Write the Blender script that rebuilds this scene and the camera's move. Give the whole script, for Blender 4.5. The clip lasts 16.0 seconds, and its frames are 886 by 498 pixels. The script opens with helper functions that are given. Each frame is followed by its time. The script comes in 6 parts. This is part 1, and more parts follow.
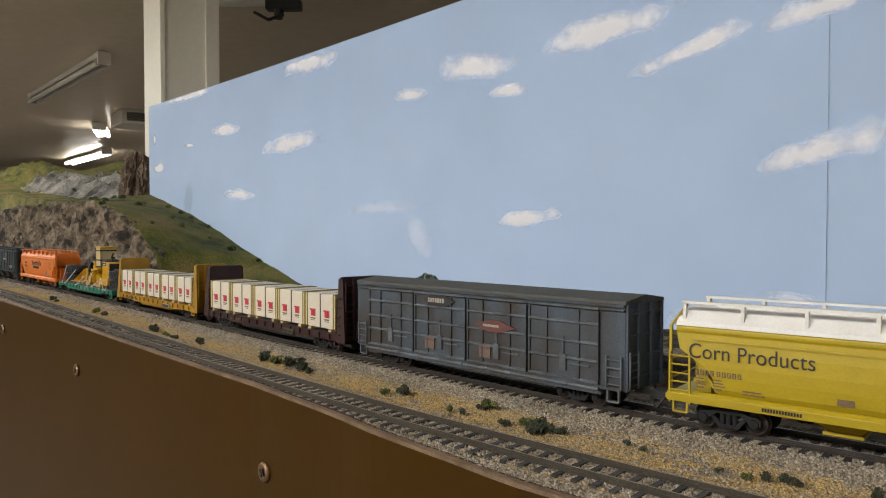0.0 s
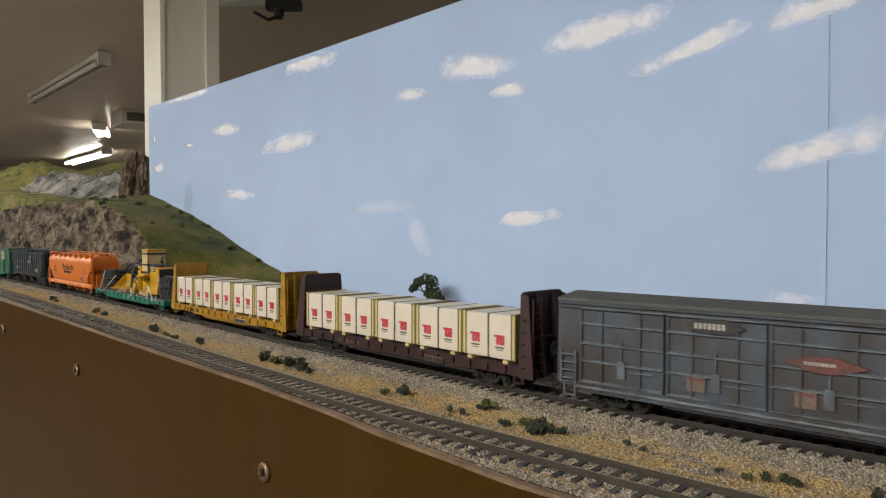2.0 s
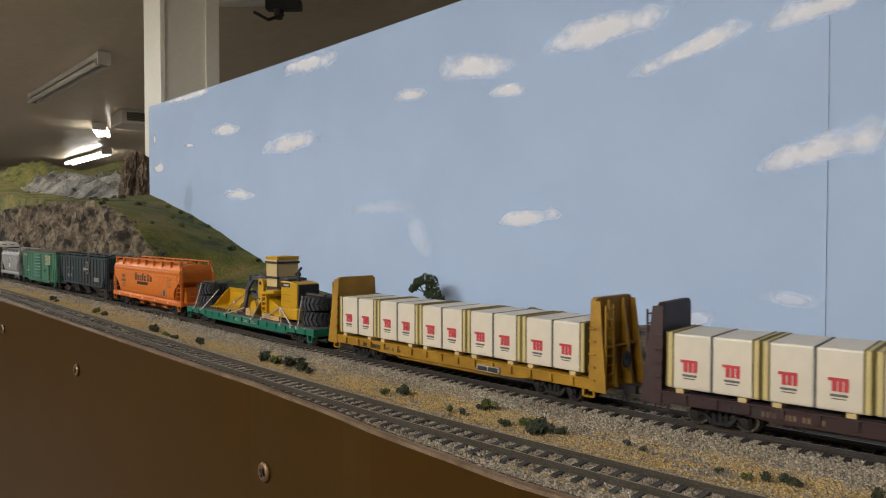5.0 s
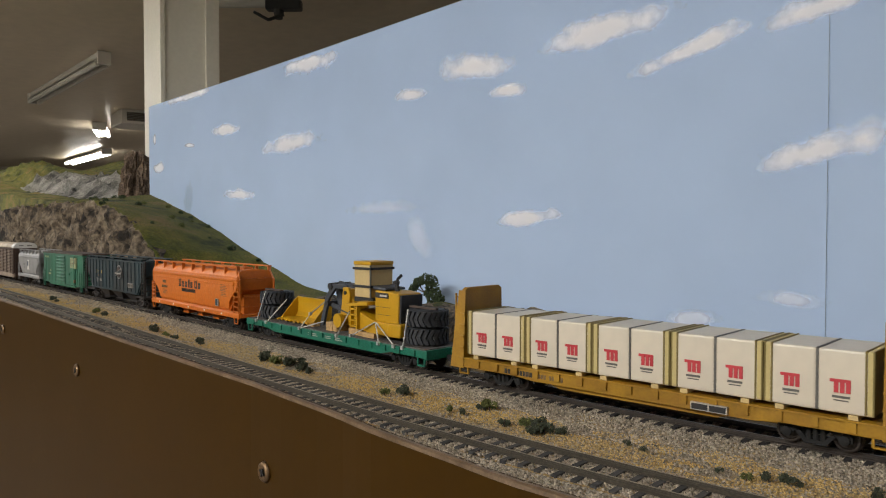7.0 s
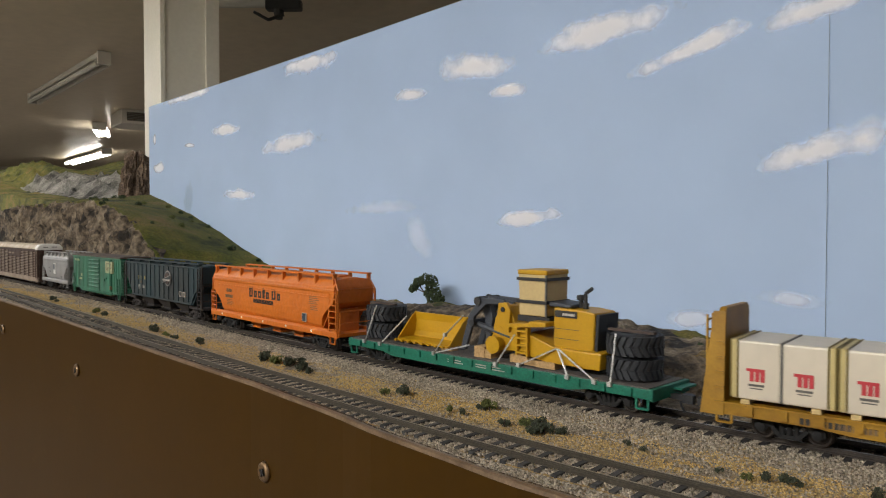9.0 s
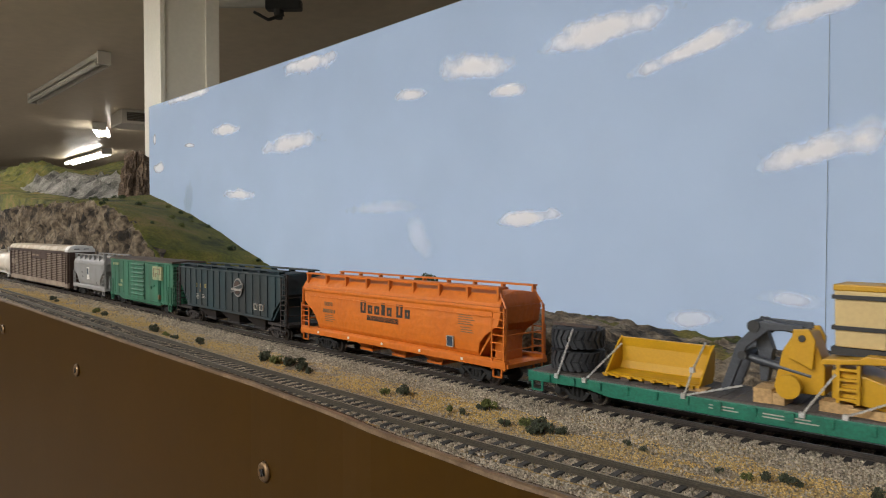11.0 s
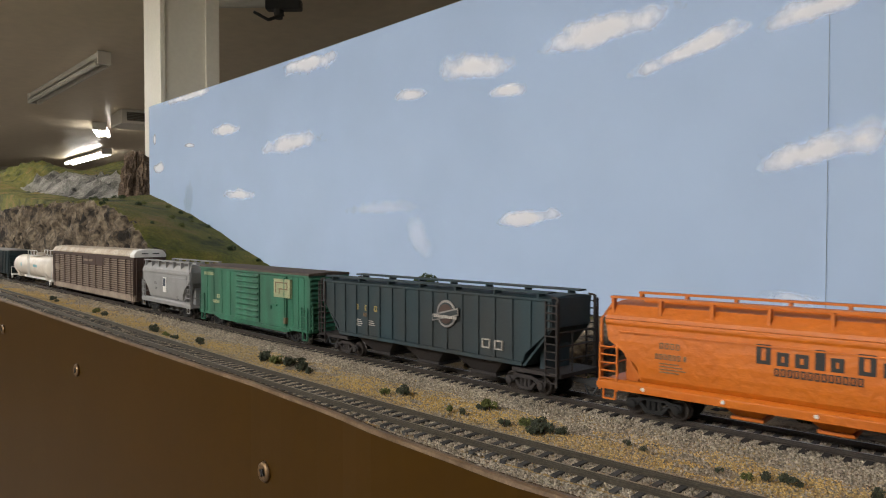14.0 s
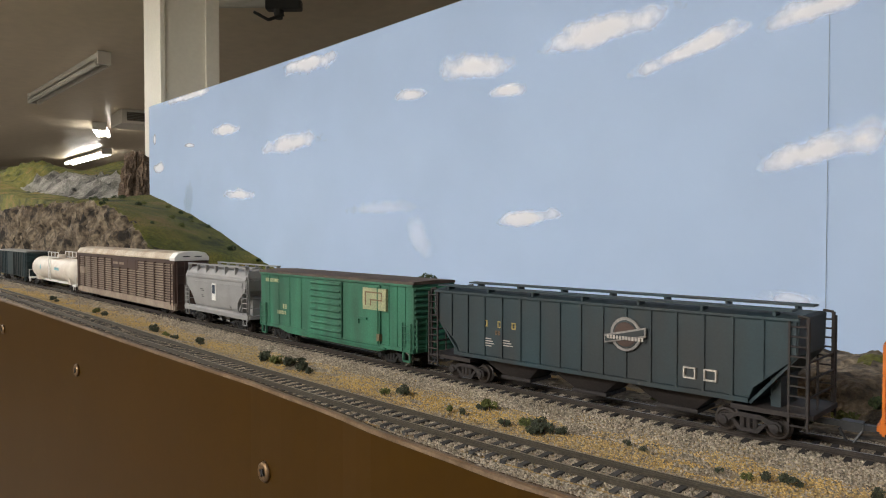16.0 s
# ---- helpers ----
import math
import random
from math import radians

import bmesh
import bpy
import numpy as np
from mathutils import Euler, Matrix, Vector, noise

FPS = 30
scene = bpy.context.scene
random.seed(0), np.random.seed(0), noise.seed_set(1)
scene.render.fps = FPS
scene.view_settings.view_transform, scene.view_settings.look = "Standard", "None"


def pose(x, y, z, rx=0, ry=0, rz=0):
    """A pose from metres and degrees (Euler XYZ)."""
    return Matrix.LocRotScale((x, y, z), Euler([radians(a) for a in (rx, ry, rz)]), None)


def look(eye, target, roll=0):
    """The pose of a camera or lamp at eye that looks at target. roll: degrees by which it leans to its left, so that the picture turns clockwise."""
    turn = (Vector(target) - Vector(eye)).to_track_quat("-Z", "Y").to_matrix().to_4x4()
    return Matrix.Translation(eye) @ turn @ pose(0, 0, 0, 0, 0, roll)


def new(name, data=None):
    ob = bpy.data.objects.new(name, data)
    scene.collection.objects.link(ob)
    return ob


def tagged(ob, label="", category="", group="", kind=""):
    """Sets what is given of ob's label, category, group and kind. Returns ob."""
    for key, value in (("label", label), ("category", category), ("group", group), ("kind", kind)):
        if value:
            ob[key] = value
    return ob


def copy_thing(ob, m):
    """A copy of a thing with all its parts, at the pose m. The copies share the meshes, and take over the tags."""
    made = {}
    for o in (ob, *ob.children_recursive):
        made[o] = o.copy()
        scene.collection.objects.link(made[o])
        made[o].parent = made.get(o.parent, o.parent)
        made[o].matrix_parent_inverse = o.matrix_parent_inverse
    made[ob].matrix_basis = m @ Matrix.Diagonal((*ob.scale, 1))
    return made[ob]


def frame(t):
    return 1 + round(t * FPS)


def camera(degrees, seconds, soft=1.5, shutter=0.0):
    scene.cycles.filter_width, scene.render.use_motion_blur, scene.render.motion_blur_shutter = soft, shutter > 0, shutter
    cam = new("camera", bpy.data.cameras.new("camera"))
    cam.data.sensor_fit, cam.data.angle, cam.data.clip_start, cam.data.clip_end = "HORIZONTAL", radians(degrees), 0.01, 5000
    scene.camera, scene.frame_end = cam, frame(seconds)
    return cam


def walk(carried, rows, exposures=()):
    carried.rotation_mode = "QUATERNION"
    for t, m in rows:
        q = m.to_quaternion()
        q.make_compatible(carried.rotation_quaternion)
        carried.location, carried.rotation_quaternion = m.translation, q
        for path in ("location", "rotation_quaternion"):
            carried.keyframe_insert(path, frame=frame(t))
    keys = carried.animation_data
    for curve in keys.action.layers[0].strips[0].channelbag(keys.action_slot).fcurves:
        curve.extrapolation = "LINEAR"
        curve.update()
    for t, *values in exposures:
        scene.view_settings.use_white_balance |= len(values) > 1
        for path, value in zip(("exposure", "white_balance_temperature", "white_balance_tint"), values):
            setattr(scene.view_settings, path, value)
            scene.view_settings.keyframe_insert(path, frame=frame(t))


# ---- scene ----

# ---------------------------------------------------------------- camera
EYE = (0.0, -0.3221, 0.0859)          # over the aisle edge; z = 0 is the top of the rails
YAW, PITCH = 50.66, -1.524
cam = camera(63.37, 16.0, soft=1.05, shutter=0.3)
_fw = Vector((-math.cos(radians(YAW)) * math.cos(radians(PITCH)), math.sin(radians(YAW)) * math.cos(radians(PITCH)), math.sin(radians(PITCH))))
CAM = look(EYE, Vector(EYE) + _fw)
walk(cam, [(0.0, CAM), (16.0, CAM)], exposures=[(0.0, 0.02), (1.5, 0.06), (3.5, -0.14), (7.0, -0.14), (9.0, -0.08), (11.5, 0.0), (12.5, -0.02), (14.0, -0.02), (16.0, 0.16)])

# ---------------------------------------------------------------- light
CEIL = 1.20                            # ceiling height over the rails
FLOOR = -1.15
world = bpy.data.worlds.new("room")
scene.world = world
world.use_nodes = True
world.node_tree.nodes["Background"].inputs[0].default_value = (1.0, 0.93, 0.84, 1)
world.node_tree.nodes["Background"].inputs[1].default_value = 0.02


def tube_light(name, x, y, z, rz, length, watts, width=0.16, color=(0.96, 0.975, 1.0)):
    data = bpy.data.lights.new(name, "AREA")
    data.shape, data.size, data.size_y = "RECTANGLE", length, width
    data.energy, data.color = watts, color
    ob = new(name, data)
    ob.matrix_world = pose(x, y, z, 0, 0, rz)
    return ob


# only the last lamp has a fixture in view; the others are assumed
tube_light("ceiling_tube_light", -0.9, -1.95, CEIL - 0.10, 8, 2.4, 90.0)
# unseen lamp, put here to brighten the column's left face
tube_light("ceiling_tube_light", -3.7, -0.2, CEIL - 0.10, 8, 2.4, 24.0)
tube_light("ceiling_tube_light", 1.6, 1.2, CEIL - 0.10, 8, 2.4, 18.0)
# unseen lamp, added to brighten the column's left face and the ceiling
tube_light("ceiling_tube_light", -5.9, -0.55, CEIL - 0.10, 8, 2.4, 65.0)
tube_light("ceiling_tube_light", -7.7, 3.32, CEIL - 0.10, 151, 0.6, 85.0)

# ---------------------------------------------------------------- materials


def material(name, base, second=None, amount=0.5, rough=0.6, metal=0.0, scale=60.0, fine=900.0, bump=0.15, bump_dist=0.0004,
             streak=None, emit=0.0, coat=0.0, contrast=(0.35, 0.65), random_mix=0.0, fine_amount=0.25):
    m = bpy.data.materials.new(name)
    m.use_nodes = True
    nt = m.node_tree
    N, L = nt.nodes, nt.links
    b = N["Principled BSDF"]
    b.inputs["Roughness"].default_value, b.inputs["Metallic"].default_value = rough, metal
    if coat:
        b.inputs["Coat Weight"].default_value = coat
    co = N.new("ShaderNodeTexCoord")
    second = second or tuple(c * 0.6 for c in base)
    n1, n2 = N.new("ShaderNodeTexNoise"), N.new("ShaderNodeTexNoise")
    n1.inputs["Scale"].default_value, n1.inputs["Detail"].default_value = scale, 6
    n2.inputs["Scale"].default_value, n2.inputs["Detail"].default_value = fine, 3
    if streak:
        mp = N.new("ShaderNodeMapping")
        mp.inputs["Scale"].default_value = streak
        L.new(co.outputs["Object"], mp.inputs[0])
        L.new(mp.outputs[0], n1.inputs["Vector"])
    else:
        L.new(co.outputs["Object"], n1.inputs["Vector"])
    L.new(co.outputs["Object"], n2.inputs["Vector"])
    r = N.new("ShaderNodeMapRange")
    r.inputs[1].default_value, r.inputs[2].default_value = contrast
    r.inputs[4].default_value = amount
    L.new(n1.outputs["Fac"], r.inputs[0])
    mix = N.new("ShaderNodeMix")
    mix.data_type = "RGBA"
    mix.inputs["A"].default_value, mix.inputs["B"].default_value = (*base, 1), (*second, 1)
    L.new(r.outputs[0], mix.inputs["Factor"])
    out = mix.outputs["Result"]
    r2 = N.new("ShaderNodeMapRange")
    r2.inputs[1].default_value, r2.inputs[2].default_value = 0.3, 0.7
    r2.inputs[3].default_value, r2.inputs[4].default_value = 1 - fine_amount, 1 + fine_amount
    L.new(n2.outputs["Fac"], r2.inputs[0])
    hs = N.new("ShaderNodeHueSaturation")
    L.new(out, hs.inputs["Color"])
    val = r2.outputs[0]
    if random_mix:
        info, geo = N.new("ShaderNodeObjectInfo"), N.new("ShaderNodeNewGeometry")
        add = N.new("ShaderNodeMath")
        add.operation = "ADD"
        L.new(info.outputs["Random"], add.inputs[0])
        L.new(geo.outputs["Random Per Island"], add.inputs[1])
        fr = N.new("ShaderNodeMath")
        fr.operation = "FRACT"
        L.new(add.outputs[0], fr.inputs[0])
        r3 = N.new("ShaderNodeMapRange")
        r3.inputs[3].default_value, r3.inputs[4].default_value = 1 - random_mix, 1 + random_mix
        L.new(fr.outputs[0], r3.inputs[0])
        mul = N.new("ShaderNodeMath")
        mul.operation = "MULTIPLY"
        L.new(val, mul.inputs[0])
        L.new(r3.outputs[0], mul.inputs[1])
        val = mul.outputs[0]
    L.new(val, hs.inputs["Value"])
    L.new(hs.outputs[0], b.inputs["Base Color"])
    if bump:
        bp = N.new("ShaderNodeBump")
        bp.inputs["Strength"].default_value, bp.inputs["Distance"].default_value = bump, bump_dist
        L.new(n2.outputs["Fac"], bp.inputs["Height"])
        L.new(bp.outputs[0], b.inputs["Normal"])
    if emit:
        b.inputs["Emission Color"].default_value, b.inputs["Emission Strength"].default_value = (*base, 1), emit
    return m


ORANGE = material("orange_paint", (0.54, 0.138, 0.0075), (0.45, 0.098, 0.005), 0.5, 0.5, scale=35, fine=300, bump=0.55, bump_dist=0.0009, fine_amount=0.08)
DARKGREEN = material("dark_green_paint", (0.012, 0.033, 0.040), (0.026, 0.023, 0.020), 0.7, 0.6, scale=45, streak=(1, 1, 0.35), fine_amount=0.12)
GREEN = material("green_paint", (0.030, 0.155, 0.088), (0.022, 0.080, 0.046), 0.9, 0.6, scale=50, streak=(1.4, 1, 0.25), fine_amount=0.15)
FLATGREEN = material("flatcar_green_paint", (0.008, 0.14, 0.085), (0.006, 0.085, 0.052), 0.5, 0.45)
GREY = material("grey_paint", (0.25, 0.243, 0.235), (0.18, 0.172, 0.165), 0.6, 0.55, fine_amount=0.06)
SLATERIB = material("worn_slate_rib_paint", (0.120, 0.138, 0.155), (0.050, 0.050, 0.050), 0.9, 0.55, scale=70, fine_amount=0.15)
SLATE = material("weathered_slate_paint", (0.050, 0.066, 0.084), (0.036, 0.029, 0.024), 1.0, 0.6, scale=55, streak=(1.0, 1, 0.5), fine_amount=0.20, contrast=(0.36, 0.62))
SLATEROOF = material("weathered_roof", (0.072, 0.072, 0.064), (0.045, 0.045, 0.04), 0.7, 0.75)
MAROON = material("maroon_paint", (0.034, 0.0105, 0.0095), (0.020, 0.008, 0.0075), 0.6, 0.5, fine_amount=0.12)
YELLOW = material("yellow_paint", (0.35, 0.185, 0.0075), (0.21, 0.098, 0.006), 0.7, 0.5, fine_amount=0.10)
CORN = material("lemon_yellow_paint", (0.40, 0.29, 0.010), (0.33, 0.235, 0.008), 0.4, 0.45, fine_amount=0.05)
MACHINE = material("machine_yellow_paint", (0.47, 0.255, 0.0045), (0.38, 0.195, 0.004), 0.4, 0.4, fine_amount=0.06)
WHITE = material("white_paint", (0.72, 0.70, 0.66), (0.60, 0.57, 0.52), 0.5, 0.5, fine_amount=0.05)
CREAM = material("cream_tank_paint", (0.66, 0.60, 0.52), (0.50, 0.42, 0.33), 0.6, 0.5, fine_amount=0.06)
BROWN = material("boxcar_brown_paint", (0.060, 0.032, 0.022), (0.038, 0.022, 0.017), 0.6, 0.65, fine_amount=0.12)
SLATMAT = material("weathered_tan_slat", (0.30, 0.24, 0.18), (0.16, 0.11, 0.08), 0.7, 0.7, fine_amount=0.15)
RUSTROOF = material("rusty_brown_roof", (0.085, 0.055, 0.040), (0.045, 0.032, 0.026), 0.8, 0.8, scale=120)
AUTOROOF = material("dirty_white_roof", (0.50, 0.43, 0.33), (0.30, 0.20, 0.12), 0.7, 0.65, scale=50)
BLACK = material("black_plastic", (0.016, 0.016, 0.017), (0.024, 0.022, 0.02), 0.5, 0.55)
RUBBER = material("tyre_rubber", (0.020, 0.022, 0.026), (0.030, 0.031, 0.034), 0.5, 0.6)
STEELGREY = material("dark_grey_arm", (0.045, 0.05, 0.06), (0.03, 0.033, 0.04), 0.4, 0.5)
WHEEL = material("wheel_steel", (0.028, 0.022, 0.018), (0.05, 0.036, 0.028), 0.5, 0.55, metal=0.3)
CHROME = material("bright_wheel_tread", (0.6, 0.6, 0.6), None, 0.3, 0.25, metal=1.0)
TRUCK = material("truck_black", (0.006, 0.0055, 0.005), (0.012, 0.010, 0.008), 0.5, 0.85)
TRUCKRUST = material("rusty_truck", (0.026, 0.019, 0.016), (0.014, 0.011, 0.010), 0.6, 0.75)
LOADWRAP = material("white_wrapped_lumber", (0.60, 0.535, 0.425), (0.55, 0.485, 0.38), 0.5, 0.38, scale=30, fine=200, bump=0.12, bump_dist=0.0008, fine_amount=0.03)
BANDWOOD = material("pale_yellow_edge_board", (0.50, 0.40, 0.17), (0.44, 0.34, 0.13), 0.4, 0.6, fine_amount=0.05)
OLIVE = material("olive_edge_band", (0.20, 0.15, 0.045), (0.16, 0.12, 0.035), 0.4, 0.6, fine_amount=0.05)
STRAP = material("dark_strap", (0.12, 0.11, 0.095), None, 0.3, 0.6)
REDINK = material("red_ink", (0.48, 0.035, 0.045), None, 0.2, 0.5, fine_amount=0.05)
BLACKINK = material("black_ink", (0.022, 0.02, 0.018), None, 0.3, 0.55)
DIMINK = material("faded_ink", (0.16, 0.10, 0.05), None, 0.3, 0.6)
GOLDINK = material("gold_ink", (0.36, 0.27, 0.08), None, 0.3, 0.6)
PALEINK = material("pale_ink", (0.44, 0.40, 0.35), (0.30, 0.26, 0.22), 0.6, 0.6)
FADEDINK = material("faded_pale_ink", (0.23, 0.21, 0.19), (0.13, 0.125, 0.12), 0.7, 0.65)
PALEYELLOW = material("faded_pale_yellow_ink", (0.34, 0.32, 0.18), (0.17, 0.24, 0.13), 0.8, 0.6)
BLUEINK = material("blue_ink", (0.018, 0.034, 0.055), None, 0.3, 0.5)
CYANINK = material("cyan_ink", (0.25, 0.50, 0.55), None, 0.3, 0.5)
ORANGEINK = material("red_lead_ink", (0.13, 0.036, 0.026), (0.07, 0.034, 0.030), 0.6, 0.6)
PATCH = material("primer_patch", (0.16, 0.105, 0.075), (0.10, 0.072, 0.056), 0.6, 0.7)
CRATE = material("tan_wrapped_crate", (0.50, 0.37, 0.165), (0.46, 0.335, 0.15), 0.4, 0.5, fine=600, fine_amount=0.05, bump=0.1)
TIMBER = material("raw_timber", (0.44, 0.28, 0.12), (0.33, 0.19, 0.075), 0.6, 0.7, scale=200, streak=(0.2, 1, 1))
CHAIN = material("silver_chain", (0.62, 0.60, 0.57), (0.3, 0.3, 0.3), 0.6, 0.4, metal=0.5, scale=1500)
DECK = material("grey_deck_boards", (0.10, 0.085, 0.075), (0.06, 0.052, 0.048), 0.7, 0.8, scale=150, streak=(4, 0.2, 1))
RAIL = material("weathered_rail", (0.060, 0.049, 0.034), (0.040, 0.032, 0.022), 0.5, 0.55, metal=0.2)
RAILOLIVE = material("olive_brown_rail_head", (0.235, 0.195, 0.120), (0.16, 0.13, 0.08), 0.5, 0.45, metal=0.2, scale=200)
RAILTOP = material("polished_rail_head", (0.30, 0.28, 0.25), (0.16, 0.14, 0.12), 0.5, 0.35, metal=0.8, scale=200)
RAILDARK = material("dark_brown_rail", (0.045, 0.035, 0.027), (0.028, 0.022, 0.018), 0.5, 0.5, metal=0.2)
TIE = material("weathered_tie", (0.050, 0.046, 0.042), (0.028, 0.025, 0.023), 0.7, 0.85, scale=300, random_mix=0.35)
TIEDARK = material("dark_tie", (0.024, 0.019, 0.017), (0.013, 0.011, 0.010), 0.7, 0.85, scale=300, random_mix=0.3)
BALLASTSTONE = material("ballast_stone", (0.315, 0.265, 0.198), (0.21, 0.172, 0.126), 0.8, 0.9, scale=60, random_mix=0.52)
TURFCRUMB = material("ochre_turf_crumb", (0.45, 0.295, 0.092), (0.36, 0.265, 0.135), 0.9, 0.95, scale=25, random_mix=0.30)
LEAF = material("dark_sage_foliage", (0.056, 0.062, 0.034), (0.032, 0.036, 0.02), 0.7, 0.9, random_mix=0.4)
LEAF2 = material("olive_green_foliage", (0.105, 0.115, 0.026), (0.06, 0.07, 0.02), 0.7, 0.9, random_mix=0.4)
TREELEAF = material("tree_foliage", (0.050, 0.070, 0.024), (0.028, 0.042, 0.016), 0.7, 0.9, random_mix=0.45)
BARK = material("bark", (0.075, 0.052, 0.034), None, 0.5, 0.9)
FASCIA = material("brown_gloss_fascia", (0.042, 0.0185, 0.0006), (0.036, 0.0155, 0.0005), 0.5, 0.45, scale=6, fine=120, bump=0.04, bump_dist=0.0005, fine_amount=0.04)
FASCIA.node_tree.nodes["Principled BSDF"].inputs["Specular IOR Level"].default_value = 0.12
FASCIAEDGE = material("worn_fascia_edge", (0.19, 0.125, 0.075), (0.085, 0.050, 0.026), 0.9, 0.4, scale=80)
SCREW = material("dull_brass_screw", (0.22, 0.14, 0.07), (0.12, 0.07, 0.04), 0.6, 0.4, metal=0.7, scale=400)
CEILMAT = material("grey_brown_ceiling", (0.74, 0.63, 0.48), (0.67, 0.57, 0.43), 0.6, 0.30, scale=0.8, fine=14, bump=0.05, bump_dist=0.004, fine_amount=0.05, streak=(1, 4, 1))
WALLMAT = material("cream_wall", (0.52, 0.47, 0.38), (0.48, 0.43, 0.35), 0.5, 0.7, scale=2, fine=40, bump=0.05, bump_dist=0.001, fine_amount=0.03)
POSTMAT = material("white_gloss_post_paint", (0.82, 0.79, 0.71), (0.78, 0.74, 0.66), 0.5, 0.35, scale=5, fine=60, bump=0.03, fine_amount=0.03)
FLOORMAT = material("grey_floor", (0.14, 0.12, 0.10), (0.10, 0.09, 0.075), 0.5, 0.5, scale=4, fine=60, fine_amount=0.1)
FIXTURE = material("white_enamel_fixture", (0.62, 0.60, 0.55), (0.52, 0.50, 0.46), 0.4, 0.4, scale=8, fine_amount=0.04)
TUBE = material("lit_tube", (1.0, 0.97, 0.88), None, 0.0, 0.4, emit=18.0, bump=0)


def ground_material(name, sets, scale, bump=0.6, bump_dist=0.0015, rough=0.95, fine=1200):
    """Earth, turf and rock: a ramp of colours over layered noise."""
    m = bpy.data.materials.new(name)
    m.use_nodes = True
    nt = m.node_tree
    N, L = nt.nodes, nt.links
    b = N["Principled BSDF"]
    b.inputs["Roughness"].default_value = rough
    co = N.new("ShaderNodeTexCoord")
    n1, n2 = N.new("ShaderNodeTexNoise"), N.new("ShaderNodeTexNoise")
    n1.inputs["Scale"].default_value, n1.inputs["Detail"].default_value, n1.inputs["Roughness"].default_value = scale, 9, 0.65
    n2.inputs["Scale"].default_value, n2.inputs["Detail"].default_value = fine, 4
    L.new(co.outputs["Object"], n1.inputs["Vector"])
    L.new(co.outputs["Object"], n2.inputs["Vector"])
    ramp = N.new("ShaderNodeValToRGB")
    while len(ramp.color_ramp.elements) < len(sets):
        ramp.color_ramp.elements.new(0.5)
    for e, (pos, c) in zip(ramp.color_ramp.elements, sets):
        e.position, e.color = pos, (*c, 1)
    L.new(n1.outputs["Fac"], ramp.inputs[0])
    r2 = N.new("ShaderNodeMapRange")
    r2.inputs[1].default_value, r2.inputs[2].default_value, r2.inputs[3].default_value, r2.inputs[4].default_value = 0.3, 0.7, 0.55, 1.45
    L.new(n2.outputs["Fac"], r2.inputs[0])
    hs = N.new("ShaderNodeHueSaturation")
    L.new(ramp.outputs[0], hs.inputs["Color"])
    L.new(r2.outputs[0], hs.inputs["Value"])
    L.new(hs.outputs[0], b.inputs["Base Color"])
    ad = N.new("ShaderNodeMath")
    ad.operation = "ADD"
    L.new(n1.outputs["Fac"], ad.inputs[0])
    L.new(n2.outputs["Fac"], ad.inputs[1])
    bp = N.new("ShaderNodeBump")
    bp.inputs["Strength"].default_value, bp.inputs["Distance"].default_value = bump, bump_dist
    L.new(ad.outputs[0], bp.inputs["Height"])
    L.new(bp.outputs[0], b.inputs["Normal"])
    return m


EARTH = ground_material("tan_scenic_earth", [(0.30, (0.17, 0.135, 0.09)), (0.46, (0.30, 0.24, 0.16)), (0.60, (0.34, 0.22, 0.075)), (0.75, (0.26, 0.22, 0.15))], 26)
GRASS = ground_material("olive_turf", [(0.36, (0.026, 0.030, 0.003)), (0.45, (0.072, 0.076, 0.006)), (0.54, (0.110, 0.098, 0.011)), (0.66, (0.175, 0.112, 0.034))], 14, bump=0.8, bump_dist=0.003, fine=420)
ROCK = ground_material("brown_cast_rock", [(0.40, (0.020, 0.015, 0.010)), (0.46, (0.085, 0.062, 0.040)), (0.54, (0.165, 0.125, 0.082)), (0.66, (0.26, 0.205, 0.140))], 34, bump=1.0, bump_dist=0.007, fine=160)
PALEROCK = ground_material("pale_grey_cast_rock", [(0.38, (0.035, 0.032, 0.027)), (0.46, (0.14, 0.13, 0.112)), (0.56, (0.24, 0.225, 0.195)), (0.70, (0.34, 0.32, 0.285))], 9, bump=1.0, bump_dist=0.006, fine=200)
BUTTEROCK = ground_material("dark_red_butte_rock", [(0.30, (0.040, 0.027, 0.018)), (0.48, (0.135, 0.092, 0.062)), (0.70, (0.25, 0.175, 0.12))], 30, bump=1.0, bump_dist=0.005, fine=240)
# ---------------------------------------------------------------- mesh helpers


